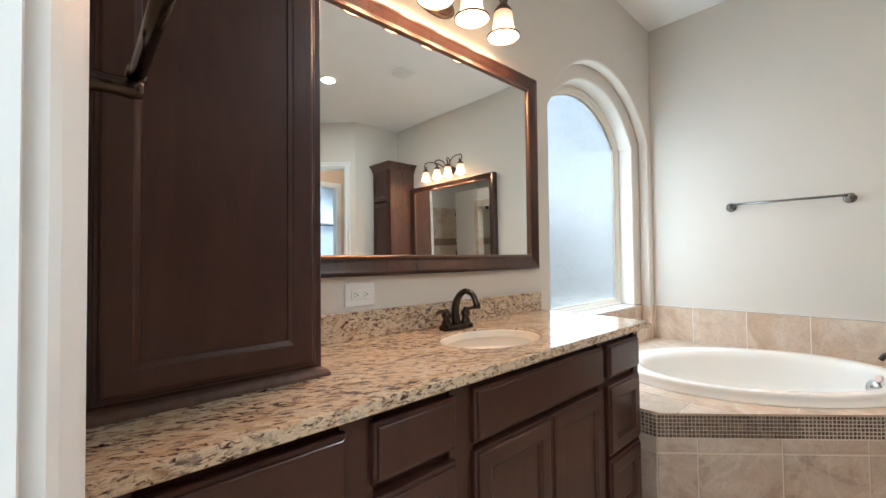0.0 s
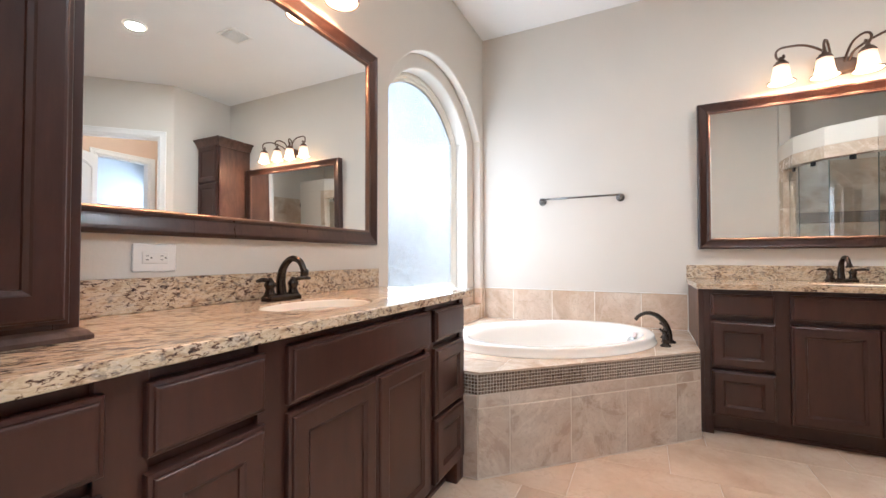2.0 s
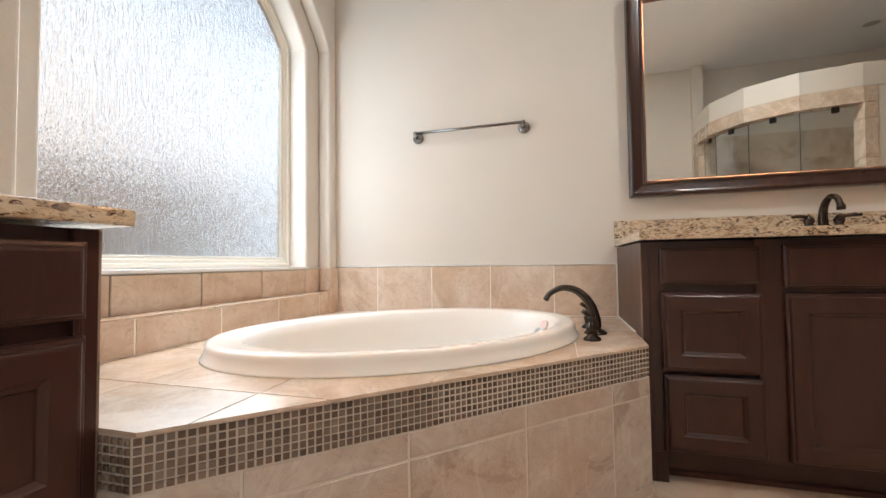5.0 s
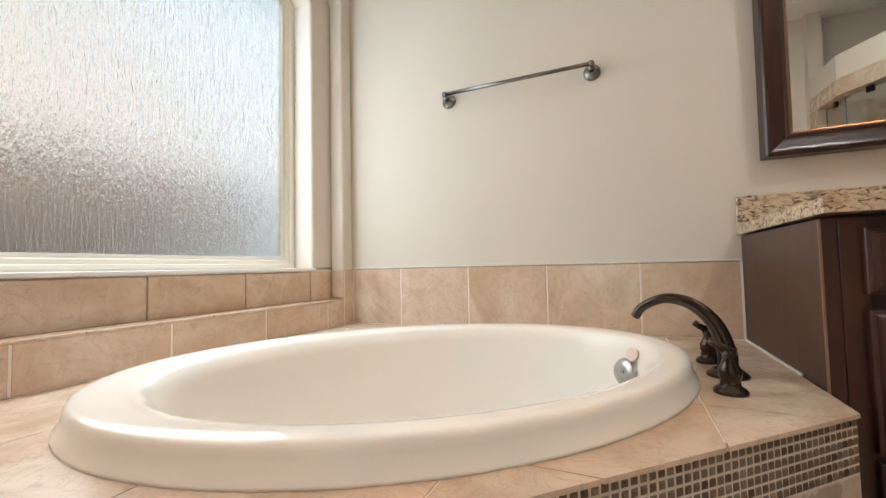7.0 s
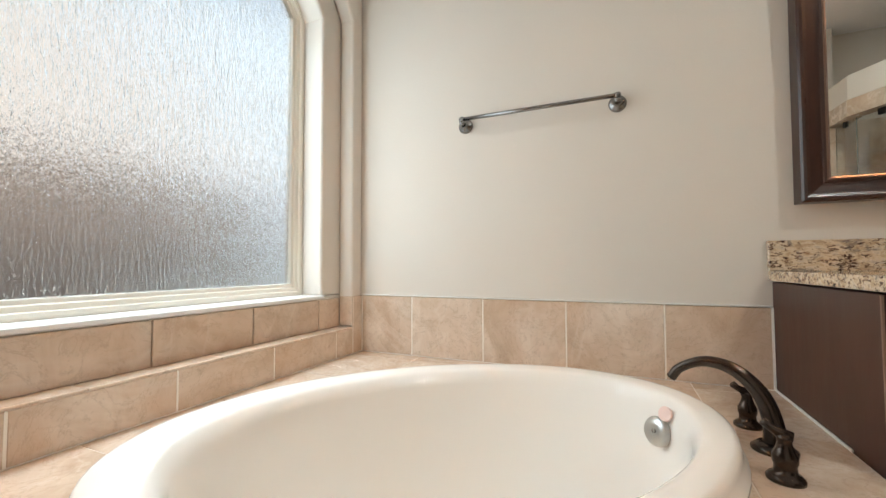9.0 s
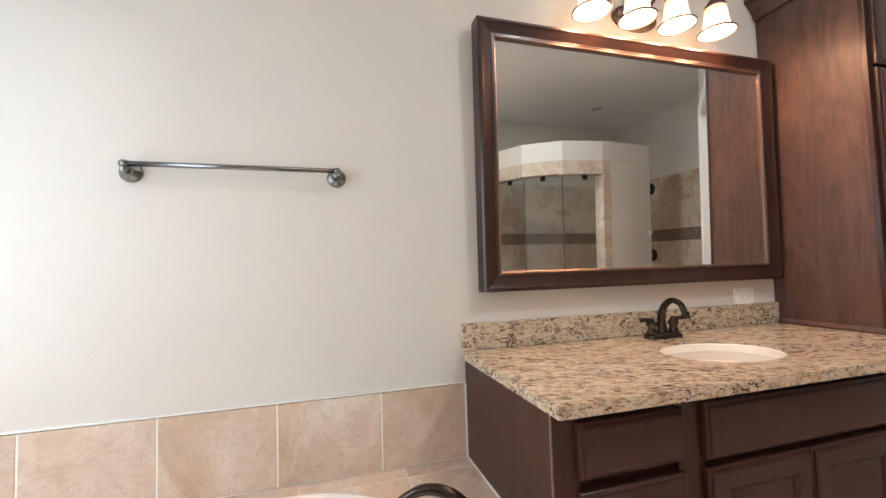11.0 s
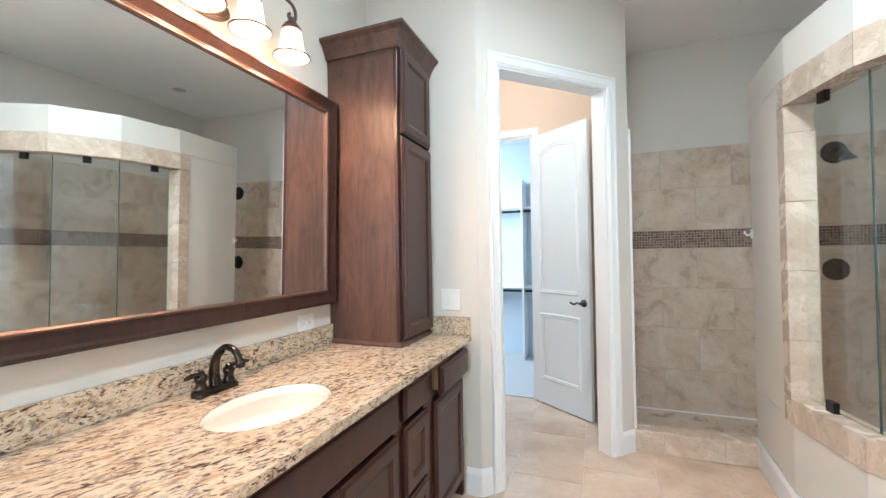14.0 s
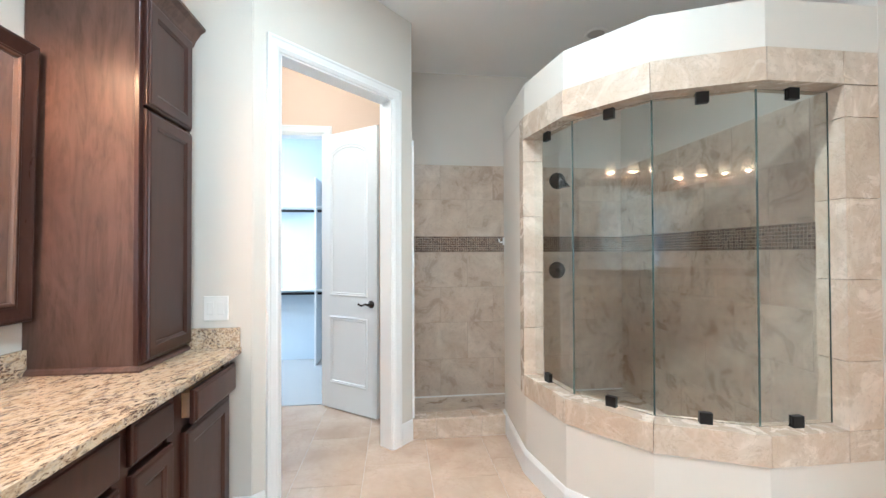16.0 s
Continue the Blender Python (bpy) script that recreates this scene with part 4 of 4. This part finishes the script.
# glass panes with dark clips
glass_line = inset(OPEN, 0.065)
screen = thing("shower_screen", Matrix.Identity(4), "frameless clear glass shower screen of angled panes with dark clips", "shower screen")
for k in range(4):
    p, q = Vector(glass_line[k]), Vector(glass_line[k + 1])
    d = (q - p).normalized()
    p, q = p + d * 0.003, q - d * 0.003
    nrm = Vector((-d.y, d.x)) * 0.005
    z0, z1 = LEDGE_TOP + 0.012, HEAD - 0.012
    bm = prism([tuple(p - nrm), tuple(q - nrm), tuple(q + nrm), tuple(p + nrm)], z0, z1)
    g = part("pane", bm, GLASS, screen, "clear glass pane")
    g.visible_shadow = False
    for e, sgn in ((p, 1), (q, -1)):
        a0, a1 = e + nrm * 1.03, e - nrm * 1.03
        b0, b1 = a0 + d * sgn * 0.0025 * -1, a1 + d * sgn * 0.0025 * -1
        part("pane_edge", prism([tuple(a0), tuple(a1), tuple(b1), tuple(b0)], z0, z1), EDGE, screen, "green polished edge")
    m0 = p.lerp(q, 0.5 if k else 0.4)
    for z in (z0 - 0.012, z1 - 0.040):
        c = [m0 + d * 0.026 + nrm * 3, m0 - d * 0.026 + nrm * 3, m0 - d * 0.026 - nrm * 3, m0 + d * 0.026 - nrm * 3]
        part("clip", prism([tuple(v) for v in c], z, z + 0.052), BLACK, screen, "dark square glass clip")


def shower_valve(x, z, head, label):
    root = thing("shower_fixture", Matrix.Translation((x, BACK + 0.012, z)) @ Matrix.Rotation(math.pi, 4, "Z"), label, "shower fixture", "shower fixtures")
    turn = Matrix.Rotation(math.pi / 2, 4, "X")
    part("escutcheon", lathe([(0.085, 0), (0.085, 0.006), (0.07, 0.014), (0.03, 0.018)], 32, m=turn), BLACK, root, smooth=True)
    if head:
        path = curve_points([(0, -0.01, 0), (0, -0.07, 0.02), (0, -0.13, 0.0), (0, -0.17, -0.05)], 6)
        part("arm", tube(path, 0.011, 10), BLACK, root, smooth=True)
        part("head", lathe([(0.014, 0.03), (0.022, 0.01), (0.05, -0.02), (0.055, -0.03), (0.02, -0.032)], 24, at=(0, -0.18, -0.06)), BLACK, root, smooth=True)
    else:
        part("lever", tube([(0, -0.015, 0), (0.0, -0.05, 0), (0.03, -0.055, -0.05)], [0.02, 0.016, 0.008], 12), BLACK, root, smooth=True)
    return root


shower_valve(3.28, 2.16, True, "dark bronze shower head on the tiled wall")
shower_valve(3.29, 1.25, False, "dark bronze shower valve on the tiled wall")
hook = thing("robe_hook", Matrix.Translation((4.052, -1.87, 1.52)), "small white robe hook on the shower screen wall", "hook")
part("hook_plate", boxes((0, -0.02, -0.03, 0.008, 0.02, 0.03), bevel=0.002), PLASTIC, hook)
part("prong", tube([(0.006, 0, 0.0), (0.03, 0, -0.012), (0.042, 0, 0.002), (0.044, 0, 0.02)], 0.006, 8), PLASTIC, hook)

# ---- ceiling fixtures ----


def can_light(x, y, lit, label):
    root = thing("recessed_light", Matrix.Translation((x, y, CEIL)), label, "ceiling light", "recessed lights")
    part("trim_ring", lathe([(0.095, -0.001), (0.095, -0.006), (0.08, -0.010), (0.068, -0.006), (0.066, -0.002)], 32, cap=False), PLASTIC, root, smooth=True)
    part("lens", lathe([(0.067, -0.0045), (0.066, -0.005)], 32), CAN_GLOW if lit else GREY_LENS, root)
    if lit:
        data = bpy.data.lights.new("can_lamp", "AREA")
        data.shape, data.energy, data.color, data.size = "DISK", CAN_W, (1.0, 0.95, 0.89), 0.13
        lb = new("can_lamp", data)
        lb.parent = root
        lb.location = (0, 0, -0.012)
    return root


GREY_LENS = Mat("unlit_lens", 0.5).colour((0.45, 0.43, 0.40)).m
can_light(4.75, 0.11, True, "lit round recessed ceiling light")
can_light(3.30, -1.78, False, "unlit round recessed ceiling light over the shower")
vent = thing("ceiling_vent", Matrix.Translation((5.27, 0.76, CEIL)), "white square louvred ceiling vent", "ceiling vent")
part("frame", rect_frame(-0.11, -0.11, 0.11, 0.11, [(0, 0), (0, -0.008), (0.02, -0.010), (0.028, -0.004), (0.028, 0)]), PLASTIC, vent).rotation_euler = (math.pi / 2, 0, 0)
for k in range(7):
    part("slat", boxes((-0.082, -0.078 + k * 0.024, -0.010, 0.082, -0.064 + k * 0.024, -0.004)), PLASTIC, vent)

# ---- bedroom beyond the entry ----
setting("wall_bedroom", boxes((0.2, -1.2, 0, 0.32, 3.1, TOP), (0.32, -1.2, 0, W - 0.12, -1.08, TOP), (0.32, 2.98, 0, W - 0.12, 3.1, TOP)), PAINT)
setting("floor_bedroom", boxes((0.2, -1.2, -0.1, 1.3, 3.1, -0.004)), CARPET)

# ---- outside ----
g = Mat("dry_grass", 0.95)
g.colour(g.mix(g.noise(6, 6), (0.05, 0.06, 0.025), (0.10, 0.10, 0.045)))
GRASS = g.m
setting("ground", boxes((-60, 3.2, -0.6, 70, 120, -0.3)), GRASS)
CONC = Mat("pale_concrete", 0.9)
CONC.colour(CONC.mix(CONC.noise(3, 5), (0.46, 0.46, 0.46), (0.58, 0.58, 0.57)))
setting("pavement", boxes((8.6, 3.4, -0.3, 40, 40, -0.26)), CONC.m)
FENCE = dark_wood("fence_wood", (0.14, 0.090, 0.068), (0.23, 0.16, 0.12), 0.7)
fence = thing("fence", Matrix.Identity(4), "weathered brown wooden fence outside the window", "fence")
for k in range(37):
    part("board", boxes((0.6 + k * 0.205, 5.5, -0.3, 0.79 + k * 0.205, 5.525, 1.78 + 0.015 * math.sin(k * 1.7))), FENCE, fence)

STUCCO = wall_paint("pink_stucco", (0.80, 0.66, 0.57))
ROOF = Mat("roof_shingle", 0.9)
ROOF.colour(ROOF.mix(ROOF.noise(7, 5), (0.10, 0.085, 0.075), (0.17, 0.15, 0.135)))
house = thing("neighbour_house", Matrix.Identity(4), "pale stucco gabled house behind the fence", "house")
part("wall", prism([(0.4, -0.3), (12.7, -0.3), (12.7, 3.95), (6.55, 9.9), (0.4, 3.95)], 12.0, 20.0, "y"), STUCCO, house)
for sx in (-1, 1):
    part("roof", prism([(6.55, 9.95), (6.55 + sx * 6.5, 3.66), (6.55 + sx * 6.5, 3.84), (6.55, 10.13)], 11.75, 20.2, "y"), ROOF.m, house)

hazy = Mat("hazy_sky", 1.0)
hazy.b.inputs["Emission Color"].default_value = (0.48, 0.70, 1.0, 1)
hazy.b.inputs["Emission Strength"].default_value = 0.42
setting("backdrop", boxes((-60, 60, -1, 180, 60.1, 60)), hazy.m)

# ---- tiles ----
TILE_CACHE = {}


def tile_mesh(w, h, t, mat, bevel=0.0025):
    """One bevelled tile, face towards -y, from (0, 0) to (w, h); alike tiles share it."""
    key = (round(w, 3), round(h, 3), round(t, 4), mat.name)
    if key not in TILE_CACHE:
        b = min(bevel, w / 4, h / 4)
        rings = [[(0, 0, 0), (w, 0, 0), (w, 0, h), (0, 0, h)], [(0, -t + b, 0), (w, -t + b, 0), (w, -t + b, h), (0, -t + b, h)], [(b, -t, b), (w - b, -t, b), (w - b, -t, h - b), (b, -t, h - b)]]
        bm = loft(rings)
        bm.faces.new(bm.verts[-4:])
        bmesh.ops.recalc_face_normals(bm, faces=bm.faces)
        me = bpy.data.meshes.new("tile")
        bm.to_mesh(me)
        bm.free()
        me.materials.append(mat)
        TILE_CACHE[key] = me
    return TILE_CACHE[key]


def lay(parent, m, xs, zs, t, mat, name="tile", gap=0.004):
    """A field of tiles between the lines xs and zs, in the plane of m (face -y)."""
    for x0, x1 in zip(xs, xs[1:]):
        for z0, z1 in zip(zs, zs[1:]):
            if x1 - x0 < 0.012 or z1 - z0 < 0.012:
                continue
            ob = new(name, tile_mesh(x1 - x0 - gap, z1 - z0 - gap, t, mat))
            ob.parent = parent
            ob.matrix_world = m @ Matrix.Translation((x0 + gap / 2, 0, z0 + gap / 2))


def steps(a, b, first, size):
    out, v = [a], first
    while v < b - 0.012:
        if v > a + 0.012:
            out.append(v)
        v += size
    return out + [b]


east_face = Matrix.Translation((E - 0.0005, 0, 0)) @ Matrix.Rotation(-math.pi / 2, 4, "Z")     # local x = -y
north_face = Matrix.Translation((0, N - 0.0005, 0))
# wainscot round the tub
wains = thing("tub_wainscot", Matrix.Identity(4), "beige travertine tile wainscot round the tub", "tile wainscot", kind="structure")
part("bed", boxes((E - 0.009, 1.175, DECK, E - 0.0005, N, 0.806)), GROUT_PALE, wains)
part("bed", boxes((4.66, N - 0.009, DECK, OUT_X1, N - 0.0005, LEDGE - 0.004), (OUT_X1, N - 0.0091, DECK, E, N - 0.0006, 0.806)), GROUT_PALE, wains)
part("caulk", boxes((E - 0.012, 1.176, 0.8105, E - 0.0005, N - 0.001, 0.8165), bevel=0.002), PLASTIC, wains, "white caulk bead")
part("caulk", boxes((E - 0.5, 1.1735, DECK, E - 0.0105, 1.1775, DECK + 0.006)), PLASTIC, wains, "white caulk bead")
part("caulk", boxes((E - 0.0165, 1.1735, DECK + 0.006, E - 0.0102, 1.1785, 0.81)), PLASTIC, wains, "white caulk bead")
lay(wains, east_face, steps(-N + 0.011, -1.177, -2.566, 0.355), [DECK, 0.81], 0.010, TILE)
lay(wains, north_face, steps(4.665, OUT_X1, 4.755, 0.3635), [DECK, LEDGE], 0.010, TILE)
lay(wains, north_face, [OUT_X1, E - 0.011], [DECK, 0.81], 0.010, TILE)
lay(wains, Matrix.Translation((0, N + 0.0795, 0)), steps(4.83, OUT_X1 - 0.002, 4.73, 0.3625), [LEDGE + 0.002, SILL - 0.014], 0.010, TILE)
flat = Matrix.Rotation(-math.pi / 2, 4, "X")      # local x = x, local z = y, face up
lay(wains, Matrix.Translation((0, 0, LEDGE - 0.002)) @ flat, steps(4.83, OUT_X1 - 0.002, 4.90, 0.3625), [N - 0.011, N + 0.068], 0.008, TILE)
side_ret = Matrix.Translation((OUT_X1 - 0.0005, 0, 0)) @ Matrix.Rotation(-math.pi / 2, 4, "Z")
lay(wains, side_ret, [-N - 0.068, -N + 0.0105], [LEDGE + 0.008, 0.81], 0.008, TILE)

# deck tiles, cut round the tub and along the front
def clip_poly(poly, p, n):
    """Keeps the part of a polygon on the side of the line through p to which n points."""
    out = []
    for i in range(len(poly)):
        a, b = Vector(poly[i]), Vector(poly[(i + 1) % len(poly)])
        da, db = (a - p).dot(n), (b - p).dot(n)
        if da >= 0:
            out.append(tuple(a))
        if da * db < 0:
            out.append(tuple(a + (b - a) * (da / (da - db))))
    return out


outn = Vector((-front_dir.y, front_dir.x))
for i in range(6):
    for j in range(6):
        x0, y0 = 4.52 + 0.3635 * i, 1.06 + 0.3635 * j
        cell = [(x0 + 0.002, y0 + 0.002), (x0 + 0.3615, y0 + 0.002), (x0 + 0.3615, y0 + 0.3615), (x0 + 0.002, y0 + 0.3615)]
        cell = clip_poly(cell, FRONT0 - outn * 0.012, outn)
        for p, n in (((E - 0.012, 0), (-1, 0)), ((0, N - 0.012), (0, -1)), ((FRONT0.x - 0.002, 0), (1, 0)), ((0, 1.178), (0, 1))):
            cell = clip_poly(cell, Vector(p), Vector(n)) if len(cell) > 2 else cell
        if len(cell) < 3:
            continue
        c = sum((Vector(p) for p in cell), Vector((0, 0))) / len(cell)
        rel = [((Vector(p) - TC).dot(TD) / 0.66, (Vector(p) - TC).dot(TN) / 0.46) for p in cell]
        if all(a * a + b * b < 1 for a, b in rel):
            continue
        # cells under the tub's rim reach only to the rim
        dense = []
        for k in range(len(cell)):
            a, b = Vector(cell[k]), Vector(cell[(k + 1) % len(cell)])
            dense += [a + (b - a) * (s / 10) for s in range(10)]
        pts = []
        for p in dense:
            u, v = (p - TC).dot(TD) / 0.70, (p - TC).dot(TN) / 0.50
            r = math.hypot(u, v)
            q = p if r >= 1 else TC + TD * (u / r * 0.70) + TN * (v / r * 0.50)
            pts.append((q.x, q.y))
        clean = [p for k, p in enumerate(pts) if (Vector(p) - Vector(pts[k - 1])).length > 1e-4]
        if len(clean) < 3:
            continue
        part("tile", prism(clean, DECK - 0.008, DECK), TILE, surround)

# apron: mosaic band over travertine
apf = APM @ Matrix.Translation((0, 0.008, 0))
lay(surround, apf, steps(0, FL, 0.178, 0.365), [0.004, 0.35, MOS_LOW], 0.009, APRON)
rows = 6
chip = (DECK - 0.012 - MOS_LOW) / rows
cols = int(FL / chip)
part("mosaic_bed", boxes((0, 0.002, MOS_LOW, FL, 0.03, DECK - 0.008)), GROUT_DARK, surround).matrix_world = APM
lay(surround, APM @ Matrix.Translation((0, 0.0025, 0)), [FL - chip * k for k in range(50, -1, -1)], [MOS_LOW + chip * k for k in range(rows + 1)], 0.005, MOSAIC, "mosaic_chip", 0.0042)


def chip_field(xs, zs, gap, t):
    bm = bmesh.new()
    for x0, x1 in zip(xs, xs[1:]):
        for z0, z1 in zip(zs, zs[1:]):
            v = [bm.verts.new(p) for p in ((x0 + gap, -t, z0 + gap), (x1 - gap, -t, z0 + gap), (x1 - gap, -t, z1 - gap), (x0 + gap, -t, z1 - gap))]
            w = [bm.verts.new((p.co.x, 0, p.co.z)) for p in v]
            bm.faces.new(v)
            for a in range(4):
                bm.faces.new((v[a], v[(a + 1) % 4], w[(a + 1) % 4], w[a]))
    return bm


rest = part("mosaic_rest", chip_field([FL - chip * k for k in range(cols, 49, -1)], [MOS_LOW + chip * k for k in range(rows + 1)], 0.0021, 0.005), MOSAIC, surround, "small brown mosaic chips")
rest.matrix_world = APM @ Matrix.Translation((0, 0.0025, 0))
rest["kind"] = "stuff"
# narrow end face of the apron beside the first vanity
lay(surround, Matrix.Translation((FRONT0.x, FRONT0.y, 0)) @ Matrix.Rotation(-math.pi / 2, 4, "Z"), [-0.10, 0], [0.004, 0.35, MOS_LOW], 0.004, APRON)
lay(surround, Matrix.Translation((FRONT0.x, FRONT0.y, 0)) @ Matrix.Rotation(-math.pi / 2, 4, "Z"), [-chip * k for k in range(5, -1, -1)], [MOS_LOW + chip * k for k in range(rows + 1)], 0.004, MOSAIC, "mosaic_chip", 0.0042)

# shower screen trim tiles
shw = thing("shower_opening_trim", Matrix.Identity(4), "travertine tile border round the shower opening", "tile border", kind="structure")


def seg_tiles(points, d0, d1, z0, z1, pieces, mat=TRIM_TILE):
    for (p, q), n in zip(zip(points, points[1:]), pieces):
        p, q = Vector(p), Vector(q)
        for k in range(n):
            a, b = p.lerp(q, k / n), p.lerp(q, (k + 1) / n)
            dd = (b - a).normalized() * 0.0015
            part("tile", band_piece(p, q, a + dd, b - dd, points, d0, d1, z0, z1), mat, shw)


def band_piece(p, q, a, b, points, d0, d1, z0, z1):
    line = [Vector(v) for v in points]
    o0, o1 = inset(points, d0), inset(points, d1)
    i = [k for k in range(len(line) - 1) if (line[k] - p).length < 1e-6][0]
    fa, fb = (a - p).length / (q - p).length, (b - p).length / (q - p).length
    c = [Vector(o0[i]).lerp(Vector(o0[i + 1]), fa), Vector(o0[i]).lerp(Vector(o0[i + 1]), fb), Vector(o1[i]).lerp(Vector(o1[i + 1]), fb), Vector(o1[i]).lerp(Vector(o1[i + 1]), fa)]
    return prism([tuple(v) for v in c], z0, z1)


TRIM_LINE = [(4.0835, -1.33), POLY[1], POLY[2], POLY[3], POLY[4], (J1, -0.246), (2.781, -0.2462)]
seg_tiles(TRIM_LINE, -0.008, THICK + 0.008, LEDGE_LOW, LEDGE_TOP, (1, 1, 1, 1, 1, 1))
seg_tiles(TRIM_LINE, -0.008, THICK + 0.008, HEAD, HEAD_TOP, (1, 1, 1, 1, 1, 1))
zs = [LEDGE_TOP + 0.002, 0.94, 1.30, 1.66, 2.02, HEAD - 0.002]
for z0, z1 in zip(zs, zs[1:]):
    for seg in ([TRIM_LINE[0], TRIM_LINE[1]], [TRIM_LINE[5], TRIM_LINE[6]]):
        part("tile", band(seg, -0.008, THICK + 0.008, z0, z1 - 0.003), TRIM_TILE, shw)

# shower wall tiles with the mosaic strip
sht = thing("shower_tiling", Matrix.Identity(4), "brown travertine shower tiling with a mosaic strip", "tile wall", kind="structure")
SZ = [0.02, 0.385, 0.745, 1.092, 1.437]
SZ2 = [1.592, 1.955, 2.30]


def tiled_wall(m, x0, x1, first, off):
    part("bed", boxes((x0, -0.0085, 0.0, x1, -0.0005, 2.298)), GROUT_TAN, sht).matrix_world = m
    for zz in (SZ, SZ2):
        for r, (z0, z1) in enumerate(zip(zz, zz[1:])):
            lay(sht, m, steps(x0, x1, first + (off if (r + (zz is SZ2)) % 2 else 0.0), 0.53), [z0, z1], 0.010, SHOWER_TILE, "tile", 0.003)
    n = int((x1 - x0) / 0.0222)
    ch = part("mosaic_strip", chip_field([x0 + (x1 - x0) * k / n for k in range(n + 1)], [1.437 + 0.155 * k / 7 for k in range(8)], 0.0015, 0.009), MOSAIC, sht, "brown mosaic strip")
    ch.matrix_world = m
    ch["kind"] = "stuff"


tiled_wall(Matrix.Translation((0, BACK + 0.0005, 0)) @ Matrix.Rotation(math.pi, 4, "Z"), -4.80, -2.58, -4.49, 0.27)
tiled_wall(Matrix.Translation((2.5805, 0, 0)) @ Matrix.Rotation(math.pi / 2, 4, "Z"), BACK + 0.011, -0.375, -2.3, 0.27)
tiled_wall(Matrix.Translation((4.7995, 0, 0)) @ Matrix.Rotation(-math.pi / 2, 4, "Z"), 1.82, -BACK - 0.011, 2.1, 0.27)
part("caulk", boxes((2.60, BACK + 0.012, 0.018, 4.79, BACK + 0.018, 0.030)), PLASTIC, sht, "white caulk bead")
lay(curb, Matrix.Translation((0, -1.785, 0)) @ Matrix.Rotation(math.pi, 4, "Z"), steps(-4.80, -4.075, -4.62, 0.36), [0.003, 0.15], 0.008, TRIM_TILE)
lay(curb, Matrix.Translation((0, 0, 0.148)) @ flat, steps(4.075, 4.80, 4.33, 0.36), [-1.92, -1.778], 0.008, TRIM_TILE)

# floor tiles
fl = thing("floor_tiling", Matrix.Identity(4), "beige stone-look rectangular floor tiles in offset rows", "floor tile", kind="structure")
ROW, LONG = 0.43, 0.65
for i in range(-5, 5):
    x0 = 4.705 + ROW * i
    for j in range(-6, 3):
        y0 = (1.163 if i % 2 == 0 else 1.37) + LONG * j
        y1 = min(y0 + LONG, 2.70)
        if x0 < 2.5 or x0 > 6.0 or (y1 < -1.2 and x0 < 3.4) or (y0 < -2.2 and x0 < 4.6) or y1 - y0 < 0.02:
            continue
        ob = new("tile", tile_mesh(ROW - 0.0035, y1 - y0 - 0.0035, 0.006, FLOOR_TILE, 0.0012))
        ob.parent = fl
        ob.matrix_world = Matrix.Translation((x0, y0, -0.006)) @ flat
